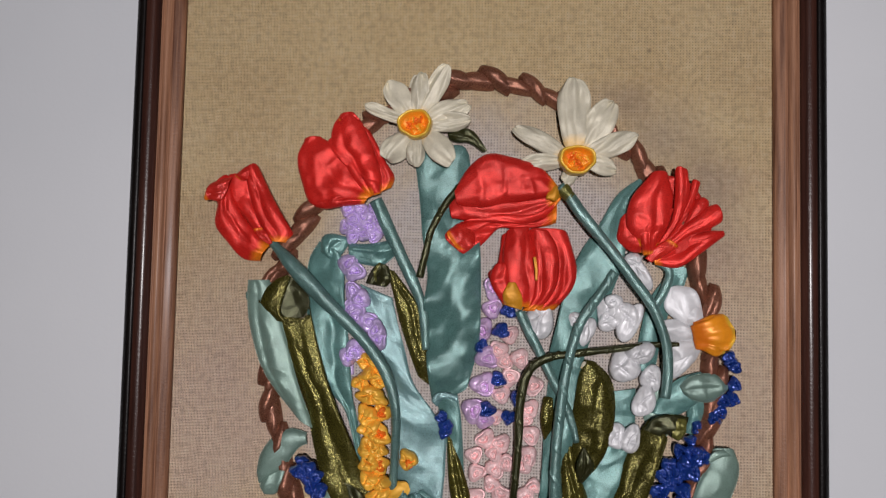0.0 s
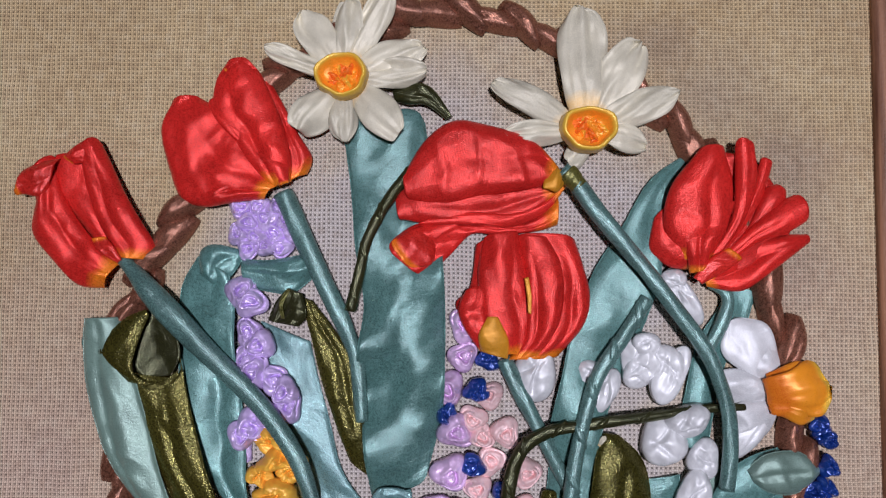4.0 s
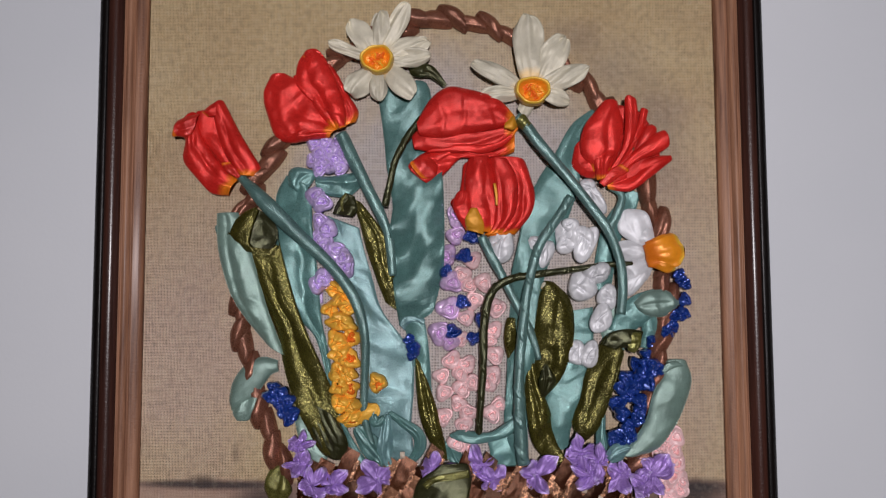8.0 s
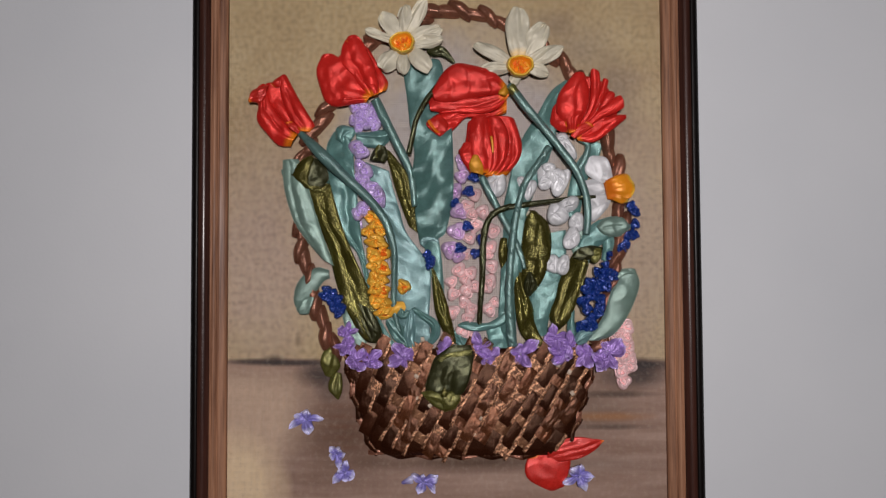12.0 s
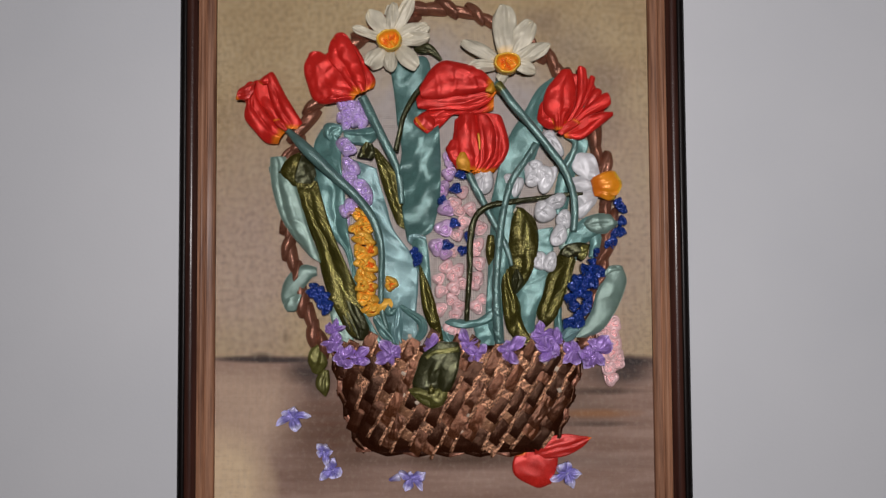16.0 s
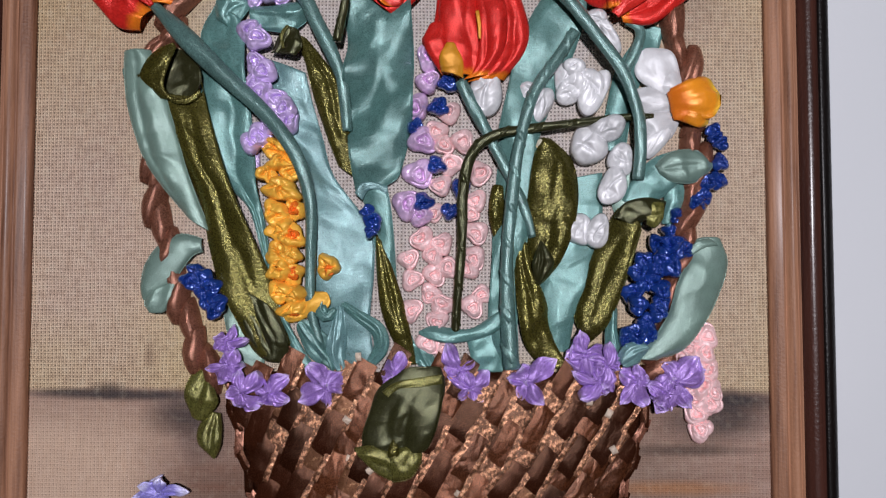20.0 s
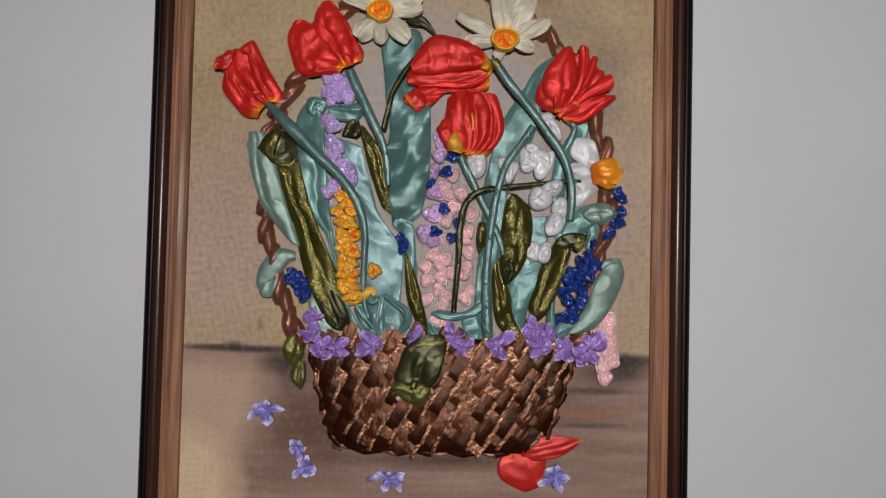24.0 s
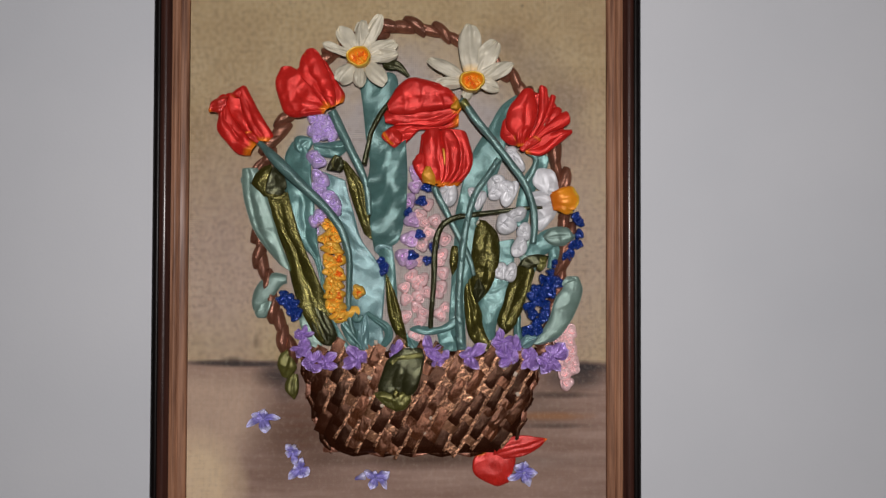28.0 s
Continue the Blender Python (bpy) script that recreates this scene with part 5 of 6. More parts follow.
leaf([("blade", [(-11.7, 120.2), (-6.9, 121.8), (1.3, 120.3), (8.5, 111.0)], [(-10.9, 116.1), (-6.0, 114.6), (-0.1, 114.3), (6.3, 109.9)], VINE, dict(lifts=(3, 5, 4.5, 3), fold=0.9, arch=2.2, seed=76, count=3, pleats=((0.3, 0.2, 1.2, 0.2),)))],
     "dark green ribbon sheath behind the narcissus")


# ---- tulips ----
def tulip(base, petals, label, stem=None, stem_width=(6, 5, 4.5), stem_lift=(3, 4, 4, 3), name="tulip"):
    """petals: (left selvedge, right selvedge, lifts, options), the hindmost first."""
    ob = thing(name, base, label, "tulip", "red satin tulips")
    if stem:
        make("stem", stalk(stem, stem_width, stem_lift), STEM, ob, label="rolled teal ribbon stem")
    for i, (left, right, lifts, o) in enumerate(petals):
        o = dict(o)
        material = o.pop("mat", RED)
        make("petal", drape(left, right, lifts, seed=int(abs(base[0] * 3)) + i * 5 + 1, **{"count": 1.7, "arch": 3.2, "fold": 0.55, "swell": 0.8, "ripple": 0.9, "nu": 26, **o}), material, ob)
    return ob


def pair(points):
    return points[0], points[1]


tulip((-101.4, 61.4), [
    ([(-104.0, 61.1), (-115.7, 75.8), (-123.3, 88.0), (-122.9, 96.6)], [(-100.3, 62.2), (-107.1, 75.9), (-111.7, 89.2), (-112.8, 97.5)], (3, 4, 5, 5), dict(arch=1.5)),
    ([(-105.3, 52.9), (-114.1, 53.9), (-121.8, 61.9), (-128.5, 71.0), (-127.7, 80.6), (-130.9, 85.4)], [(-100.4, 61.0), (-106.1, 66.1), (-113.0, 73.7), (-118.9, 83.3), (-121.4, 90.7), (-122.7, 95.9)], (4, 5, 6, 6, 5), dict(arch=3.2, tip=2, pleats=((0.2, 0.3, 2.0, 0.21),))),
    ([(-99.5, 62.8), (-105.3, 70.4), (-108.9, 78.5), (-111.8, 87.6), (-113.2, 95.8)], [(-90.7, 62.2), (-88.7, 67.0), (-93.4, 75.7), (-100.8, 88.1), (-107.1, 100.3)], (5, 6, 6.5, 6, 5.5), dict(arch=3.4, tip=3, pleats=((-0.2, 0.0, 1.8, 0.21),))),
    ([(-118.8, 95.8), (-113.5, 100.3), (-109.6, 102.5)], [(-115.4, 93.3), (-111.4, 93.7), (-107.5, 95.2)], (7.5, 8, 7), dict(arch=1.6, fold=0.8)),
    ([(-119.9, 95.1), (-126.4, 93.6), (-131.8, 91.0), (-133.1, 86.9)], [(-122.8, 85.2), (-124.2, 83.0), (-127.8, 82.5), (-131.9, 83.7)], (7, 8, 7.5, 7), dict(arch=2.4, mat=RED_TIP, fold=1.0, tip=2, pleats=((0.1, 0.1, 1.6, 0.3),))),
    ([(-99.5, 61.0), (-105.1, 64.5), (-108.2, 68.8)], [(-98.1, 62.1), (-100.5, 66.4), (-103.8, 69.6)], (8, 9, 8), dict(arch=1.2, mat=RED_TIP, nu=12)),
], "red satin tulip with orange base leaning outward", [(-101.5, 65.0), (-94.5, 58.0), (-87.0, 50.2), (-68.4, 31.9), (-50.5, 15.3), (-39.1, -0.6), (-33.9, -18.7), (-34.0, -39.0), (-34.3, -60.2), (-29.9, -77.4)], (4.0, 8.2, 7.2, 6.2, 5.6, 5, 4.2, 4), (4, 5, 6, 7, 9, 8, 6, 4.5, 3))

tulip((-50.4, 85.2), [
    ([(-48.8, 86.6), (-48.3, 96.6), (-51.2, 109.2), (-56.6, 121.8)], [(-39.7, 91.2), (-38.1, 97.1), (-43.3, 105.6), (-48.0, 114.8), (-53.3, 123.4)], (3, 4, 4.5, 4), dict(arch=3.0, tip=1, pleats=((0.1, 0.2, 1.5, 0.24),))),
    ([(-54.3, 83.1), (-67.4, 80.8), (-79.9, 82.1), (-85.5, 94.9), (-87.6, 104.5), (-84.9, 112.0)], [(-47.4, 87.2), (-53.9, 96.4), (-61.1, 105.5), (-67.5, 112.1), (-73.5, 113.6)], (4, 5, 6, 5.5, 4), dict(arch=4.0, tip=3.5, fold=0.9, pleats=((0.3, 0.2, 1.8, 0.21),))),
    ([(-50.5, 85.8), (-58.0, 94.1), (-64.8, 103.2), (-70.0, 109.7), (-69.8, 120.8), (-66.5, 126.0)], [(-44.4, 88.1), (-44.2, 96.4), (-47.7, 108.5), (-51.6, 117.3), (-55.1, 124.2), (-58.4, 127.5)], (5.5, 7, 7.5, 7, 6), dict(arch=3.4, tip=1.5, pleats=((-0.3, -0.4, 2.0, 0.18),))),
    ([(-66.4, 124.5), (-64.3, 126.8), (-58.5, 127.9)], [(-65.3, 123.1), (-60.3, 125.3), (-55.1, 124.3)], (9, 9.5, 9), dict(arch=1.2, fold=0.4, nu=12)),
    ([(-58.8, 97.9), (-65.5, 104.4), (-70.8, 110.9), (-71.6, 114.6)], [(-56.7, 99.0), (-61.9, 106.3), (-66.5, 112.1), (-68.8, 116.1)], (7.5, 8.5, 8.5, 7.5), dict(arch=1.8, fold=0.5, nu=14)),
    ([(-52.6, 82.4), (-62.7, 81.2), (-71.7, 79.6), (-78.6, 81.0)], [(-49.1, 87.5), (-58.6, 88.8), (-68.3, 87.3), (-77.0, 85.4)], (6, 6, 6, 4.5), dict(arch=3.0, tip=1, fold=1.0, pleats=((0.1, 0.0, 1.8, 0.27),))),
    ([(-47.7, 86.4), (-51.8, 92.2), (-55.9, 96.8)], [(-44.5, 87.5), (-45.3, 94.4), (-50.5, 98.0)], (8, 9, 8), dict(arch=2.0, fold=1.0)),
], "wide-open red satin tulip with glossy creases", [(-46.9, 84.7), (-38.7, 67.3), (-30.2, 50.5), (-23.8, 36.7), (-21.6, 28.8), (-20.1, 10.7)], (7.5, 6.5, 5.5, 4.5), (3, 4.5, 5, 4.5, 4))

nodding = tulip((46.4, 89.7), [
    ([(43.4, 90.6), (27.4, 88.6), (9.2, 89.1), (-6.9, 86.7), (-9.1, 84.5)], [(43.8, 84.0), (33.0, 76.5), (18.4, 74.2), (2.0, 74.7), (-7.5, 76.1)], (4, 5, 5.5, 5), dict(arch=3.0, tip=1.5, pleats=((0.1, 0.3, 1.6, 0.24),))),
    ([(43.5, 84.0), (33.0, 75.8), (20.2, 76.4), (7.5, 76.6), (-3.4, 74.7), (-10.7, 69.8)], [(43.2, 74.8), (36.6, 72.8), (23.9, 71.3), (15.2, 71.6), (8.0, 64.6), (2.3, 59.0)], (3, 4, 4, 4.5, 5), dict(arch=2.6, tip=4, fold=1.0, pleats=((0.2, 0.0, 1.5, 0.27),))),
    ([(42.4, 94.6), (34.8, 102.1), (21.2, 106.7), (9.3, 108.4), (-0.4, 101.8), (-6.0, 92.3)], [(44.6, 89.2), (32.5, 85.8), (18.2, 83.5), (5.0, 80.5), (-4.4, 82.6)], (6, 8, 9, 8.5, 7), dict(arch=4.5, tip=2, fold=0.8, swell=1.2, nu=32, pleats=((-0.3, 0.2, 1.8, 0.3),))),
    ([(44.9, 88.5), (37.5, 81.9), (27.2, 78.2), (16.4, 78.5), (4.3, 77.6)], [(45.3, 86.7), (39.3, 79.1), (28.3, 74.0), (16.5, 74.5), (-3.2, 74.3)], (6, 6.5, 7.5, 7.5, 6), dict(arch=1.2, fold=0.3, nu=12)),
    ([(-1.5, 74.4), (-7.5, 71.1), (-10.0, 69.3)], [(4.0, 68.0), (2.0, 61.5), (-3.0, 60.4)], (5, 8, 7), dict(arch=1.6, tip=2, fold=1.2, mat=RED_TIP, curl=2)),
    ([(45.3, 91.4), (42.1, 92.8), (39.9, 89.9)], [(44.9, 87.8), (42.1, 84.9), (39.2, 85.9)], (8, 10, 10), dict(arch=1.2, fold=0.3, mat=TONGUE, nu=10, tip=2)),
], "nodding red satin tulip lying on its side", [(44.0, 92.5), (48.9, 87.8), (55.0, 79.2), (66.0, 65.5), (79.0, 48.9), (90.0, 33.3), (96.0, 17.8), (97.4, 4.2), (96.3, -9.4)], (6.5, 5.6, 5.4, 5.2, 5), (6, 6.5, 7, 8, 8, 8, 7, 6, 5))

make("calyx", stalk([(45.2, 91.6), (47.4, 89.4), (49.6, 86.8)], (6.9, 6.9, 5.8), (6.2, 6.4, 6.6)), MOSS, nodding, label="yellow-green wrapped joint")

tulip((24.3, 32.2), [
    ([(18.6, 33.4), (13.0, 42.8), (10.0, 48.9), (14.7, 54.8), (16.4, 67.7)], [(25.2, 33.5), (28.7, 46.6), (29.3, 59.4), (27.0, 71.5)], (3, 4, 4.5, 4), dict(arch=2.4, tip=1)),
    ([(27.9, 30.8), (36.5, 39.6), (35.7, 57.7), (29.8, 70.3)], [(43.4, 31.8), (52.4, 43.1), (53.6, 52.5), (51.2, 62.9), (49.0, 69.8)], (3, 4, 4.5, 4), dict(arch=4.0, tip=2, pleats=((0.2, 0.5, 2.0, 0.18),))),
    ([(20.2, 33.2), (17.9, 46.7), (17.0, 59.2), (18.7, 69.6)], [(33.7, 32.7), (35.4, 46.9), (33.1, 59.4), (30.2, 71.5)], (5.5, 7, 7.5, 6), dict(arch=3.2, tip=1.5, pleats=((0.4, 0.5, 1.6, 0.21),))),
    ([(26.2, 30.9), (31.8, 38.1), (32.3, 55.8), (29.4, 70.0)], [(38.5, 32.9), (43.4, 43.5), (44.8, 56.0), (42.2, 69.1)], (5.5, 7, 7.5, 6), dict(arch=3.4, tip=1.5, pleats=((-0.3, -0.5, 1.8, 0.2),))),
    ([(18.0, 33.5), (12.6, 41.3), (10.7, 47.3), (12.8, 52.7)], [(22.3, 35.0), (20.8, 43.2), (20.7, 49.6), (20.0, 54.2)], (6, 8, 8, 7), dict(arch=2.4, tip=1, fold=0.9)),
    ([(18.0, 33.8), (17.2, 39.4), (19.6, 44.0)], [(26.8, 31.4), (26.7, 37.7), (23.8, 44.0)], (8, 10.5, 10), dict(arch=2.0, fold=0.4, mat=TONGUE, tip=1)),
    ([(32.7, 46.3), (32.3, 51.9), (31.5, 57.2)], [(33.7, 45.9), (33.7, 51.9), (32.9, 57.6)], (11.5, 12, 11.5), dict(arch=0.8, fold=0.1, mat=TONGUE, nu=6)),
], "upright red satin tulip with a yellow base", [(25.7, 31.1), (33.6, 15.1), (42.5, -1.9), (50.3, -17.7), (54.7, -32.3)], (5.5, 5, 4.5, 4), (3, 3.5, 3.5, 3))

tulip((87.3, 56.0), [
    ([(87.3, 59.4), (79.6, 71.2), (85.1, 88.7), (95.9, 98.9)], [(94.6, 57.0), (114.4, 65.3), (118.5, 77.9), (111.3, 93.4)], (5.0, 5.5, 5.5, 5.0), dict(arch=1.2, tip=1)),
    ([(85.8, 60.5), (78.9, 61.5), (73.0, 67.0), (74.1, 75.8)], [(88.8, 63.9), (86.9, 69.4), (85.1, 74.9), (82.2, 82.2)], (5.0, 6.0, 6.0, 6.0), dict(arch=2.6, tip=2)),
    ([(90.5, 57.6), (102.6, 67.3), (115.3, 71.8), (122.9, 72.3)], [(91.6, 55.1), (102.9, 53.8), (113.8, 61.2), (123.6, 69.0)], (5.0, 5.5, 6.0, 6.0), dict(arch=2.8, tip=1, pleats=((-0.2, -0.2, 1.6, 0.24),))),
    ([(93.4, 61.7), (104.3, 74.5), (109.5, 86.3), (113.1, 88.2)], [(96.0, 61.0), (108.3, 73.9), (115.6, 80.9), (116.7, 84.9)], (5.5, 7.0, 7.0, 6.5), dict(arch=2.4, tip=1)),
    ([(92.7, 62.7), (101.8, 78.2), (107.0, 89.6), (108.8, 96.6)], [(94.9, 62.8), (106.5, 79.7), (110.6, 88.2), (112.6, 94.8)], (6.0, 7.5, 7.5, 7.0), dict(arch=2.2, tip=1)),
    ([(90.5, 62.3), (98.1, 76.2), (100.0, 90.5), (100.1, 101.1)], [(93.4, 62.7), (102.5, 75.9), (106.9, 89.1), (106.6, 98.9)], (6.5, 8.0, 8.5, 7.5), dict(arch=2.6, tip=2.5, curl=1)),
    ([(81.9, 63.9), (76.6, 74.6), (78.8, 87.2), (87.0, 97.4)], [(91.1, 62.6), (96.9, 74.8), (99.1, 88.5), (96.6, 97.5)], (7.0, 8.5, 9.0, 8.0), dict(arch=4.0, tip=3, nu=30, pleats=((0.3, 0.2, 1.6, 0.18),))),
    ([(91.8, 60.8), (103.3, 72.8), (112.9, 81.8), (118.6, 84.8)], [(94.3, 59.1), (105.7, 68.5), (115.3, 72.2), (121.4, 75.5)], (7.0, 8.0, 8.5, 8.5), dict(arch=3.0, tip=1.5, pleats=((0.1, 0.1, 1.2, 0.24),))),
    ([(85.1, 59.3), (83.0, 66.8), (81.9, 72.8), (85.5, 79.3)], [(90.4, 60.4), (91.5, 68.3), (95.4, 73.7), (99.0, 81.2)], (8.0, 10.0, 10.0, 9.5), dict(arch=2.4, tip=2, pleats=((0.0, -0.2, 1.8, 0.24),))),
    ([(86.1, 57.9), (91.5, 64.4), (97.5, 67.6)], [(89.0, 55.8), (96.4, 60.2), (102.0, 64.1)], (8.0, 9.0, 8.0), dict(arch=1.8, fold=0.8, mat=RED_TIP)),
], "full red satin tulip with many ruffled petals", [(93.8, 56.1), (98.7, 52.3), (96.8, 43.3), (90.0, 31.4)], (4, 4.5, 4), (2, 2.5, 2))

fallen = thing("fallen_tulip_petal", (69.6, -178.3), "two red satin tulip petals lying on the painted table", "petal")
make("petal", petal(*pair([(75.9, -181.4), (64.8, -155.0)]), 30, low=1, high=1.5, bulge=2.2, fold=0.9, seed=4, root=0.3, full=0.6, tuck=0.7), RED_TIP, fallen)
make("petal", petal(*pair([(68.5, -158.0), (107.1, -149.0)]), 15, low=2.5, high=1, bulge=2.0, fold=0.9, seed=9, root=0.5, full=0.35, point=0.9), RED_TIP, fallen)

# the stem that crosses behind, and thin dark stems
leafless = "rolled teal ribbon stem crossing the arrangement"


def lone_stem(path, width, lifts, material, label, turns=1.5):
    ob = thing("stem", path[-1], label, "stem")
    make("core", stalk(path, width, lifts, turns=turns), material, ob)
    length = sum(math.dist(a, b) for a, b in zip(path, path[1:]))
    count = max(2, int(length / 13))
    for i in range(count):
        # one diagonal turn of the wound ribbon over the core
        s = (i + 0.5) / count
        p, q = spline(path, s), spline(path, min(1, s + 0.02)) - spline(path, max(0, s - 0.02))
        q = q / max(1e-6, np.linalg.norm(q))
        w, lift = float(spline(width, s)[0]), float(spline(lifts, s)[0])
        turn = [(p[0] - q[1] * u * w * 0.5 + q[0] * u * w * 0.9, p[1] + q[0] * u * w * 0.5 + q[1] * u * w * 0.9) for u in (-0.9, -0.4, 0.4, 0.9)]
        make("wrap", ribbon(turn, (w * 0.3, w * 0.5, w * 0.5, w * 0.3), [lift + w * k for k in (0.42, 0.72, 0.72, 0.42)], arch=0.25, fold=0.1, swell=0.0, seed=i + 2, ns=8, nu=4, thick=0.3), material, ob)
    return ob


lone_stem([(72.1, 51.1), (64.1, 39.0), (55.0, 25.3), (49.3, 6.0), (45.8, -18.8), (44.0, -41.3), (44.1, -63.5), (45.6, -84.6)], (5, 5, 5, 5, 5.2, 6, 7), (4, 6, 6.5, 6.5, 6.5, 6, 4), STEM, leafless)
lone_stem([(-2.9, 93.6), (-10.1, 85.0), (-17.8, 70.8), (-20.8, 58.7), (-23.7, 46.2)], (4.2, 3.8, 3.4, 4.0), (6, 9, 10, 8), VINE, "thin dark green ribbon stem curving down", 3)
lone_stem([(103.3, 16.3), (89.8, 15.9), (74.1, 13.7), (56.1, 11.4), (40.3, 8.7), (30.9, 2.0), (26.8, -12.0), (26.1, -34.5), (24.5, -54.7), (23.6, -70.2)], (3, 3, 3.6, 4, 4.4, 4.5, 4, 3.8, 3.6), (4, 5, 6, 6.5, 6, 6, 5.5, 5.5, 4), VINE, "dark olive ribbon stem bent like a hook", 4)
lone_stem([(-34.0, -70.2), (-30.2, -77.4), (-25.6, -85.8)], (4, 4.5, 4), (3, 3, 3), STEM, leafless)


# ---- narcissi ----
def narcissus(centre, tips, label, rx, rz):
    ob = thing("narcissus", centre, label, "narcissus", "white narcissi")
    for i, (tx, tz, w) in enumerate(tips):
        b = (centre[0] + (tx - centre[0]) * 0.12, centre[1] + (tz - centre[1]) * 0.12)
        make("petal", petal(b, (tx, tz), w * 0.9, low=5.5, high=5.2 + 1.2 * (i % 3), bulge=2.2 + 0.6 * (i % 2), fold=1.9, seed=31 + i * 3 + int(abs(centre[0])), count=2.2, root=0.4, full=0.6, tuck=0.7), CREAM, ob)
    trumpet(ob, centre, rx, rz, 5.6, 2.0, 6.8)
    return ob


def trumpet(ob, centre, rx, rz, rise, depth, lift):
    """The gathered orange cup: a rolled rim, a hollow and crumpled heart."""
    r = random.Random(int(centre[0] * 7))
    ph = [r.uniform(0, 6.3) for _ in range(3)]
    na, nr = 30, 12
    verts, uvs, faces = [], [], []
    for i in range(nr + 1):
        k = i / nr
        for j in range(na):
            a = 2 * math.pi * j / na
            e = 1 + 0.05 * math.sin(3 * a + ph[0]) + 0.025 * math.sin(7 * a + ph[1])
            h = rise * (0.5 + 0.7 * math.exp(-((k - 0.86) / 0.11) ** 2)) - depth * math.exp(-(k / 0.6) ** 2) * 1.1
            h += 0.55 * math.sin(4 * a + ph[2] + 5 * k) * k * (1 - k) * 3
            h = h * (1 if k < 0.93 else (1 - k) / 0.07 * 0.6 + 0.3)
            verts.append((centre[0] + math.cos(a) * rx * k * e, centre[1] + math.sin(a) * rz * k * e, h + lift))
            uvs.append((k, j / na))
    for i in range(nr):
        for j in range(na):
            a, b = i * na + j, i * na + (j + 1) % na
            faces.append((a, b, b + na, a + na))
    faces.append(tuple(nr * na + j for j in range(na)))
    cup = make("corona", (verts, faces, uvs), AMBER, ob, label="gathered orange satin cup")
    for i in range(6):
        a = i * 1.17 + ph[0]
        d = 0.36 if i else 0.0
        p = (centre[0] + rx * d * math.cos(a), centre[1] + rz * d * math.sin(a))
        stitch("heart", (CORE, AMBER)[i % 2], cup, p, rx * (0.24 + 0.05 * (i % 3)), 40 + i + int(rx), lift=lift + rise * (0.12 + 0.06 * (i % 2)))


def tips_of(points, widths):
    return [(x, z, w) for (x, z), w in zip(points, widths)]


narcissus((-27.8, 122.6), tips_of([(-41.2, 145.1), (-26.4, 149.3), (-12.9, 152.2), (-1.2, 135.1), (-0.5, 125.4), (-7.3, 104.4), (-27.0, 101.8), (-42.4, 104.5), (-52.8, 131.8)], (14, 12, 12, 13, 11, 14, 11, 14, 8)),
          "ivory satin narcissus with orange cup at the handle's top", 9.0, 7.6)
narcissus((52.5, 105.7), tips_of([(49.5, 146.3), (69.6, 136.8), (80.7, 118.9), (72.6, 102.0), (22.0, 121.7), (25.1, 103.6), (48.0, 93.8)], (19, 16, 13, 10, 11, 9, 9)),
          "ivory satin narcissus facing forward with orange cup", 9.6, 7.6)
side_view = thing("narcissus", (112.6, 20.1), "white narcissus seen from the side with orange cup", "narcissus", "white narcissi")
for i, (b, t, w) in enumerate(((*pair([(112.9, 26.0), (100.3, 43.0)]), 17), (*pair([(114.5, 22.1), (94.0, 22.6)]), 11), (*pair([(113.5, 18.2), (99.9, 7.2)]), 13), (*pair([(111.6, 17.2), (99.9, 0.4)]), 8), (*pair([(113.5, 24.1), (106.6, 38.6)]), 12))):
    make("petal", petal(b, t, w, low=3, high=2.5, bulge=3.4, fold=0.8, seed=71 + i, count=2), WHITE, side_view)
cup = make("corona", petal(*pair([(109.6, 20.1), (128.2, 24.0)]), 17, low=5, high=6, bulge=6, fold=1.8, seed=77, root=0.62, full=0.7, point=0.25), AMBER, side_view, label="orange satin trumpet")
make("rim", petal(*pair([(111.0, 18.1), (124.7, 15.0)]), 8, low=5, high=5, bulge=5, fold=0.7, seed=78, root=0.6), AMBER, side_view)
make("rim", petal(*pair([(110.2, 25.0), (125.8, 28.7)]), 8, low=5, high=5, bulge=5, fold=0.7, seed=79, root=0.6), AMBER, side_view)


# ---- clustered flowers of looped stitches ----
def spike(name, points, sizes, material, label, category, group="", seed=1, lift=1.2, word="floret", high=0.8, base=None):
    """A flower spike of looped ribbon stitches; sizes in mm of radius, repeated along the list."""
    ob = thing(name, base or points[-1], label, category, group)
    for i, p in enumerate(points):
        m = material[i % len(material)] if isinstance(material, (list, tuple)) else material
        size = sizes[i % len(sizes)]
        stitch(word, m, ob, p, size * (0.95 if m == BLUE else 1.08), seed * 31 + i, lift=lift if i % 2 else lift * 0.75, high=high)
    return ob


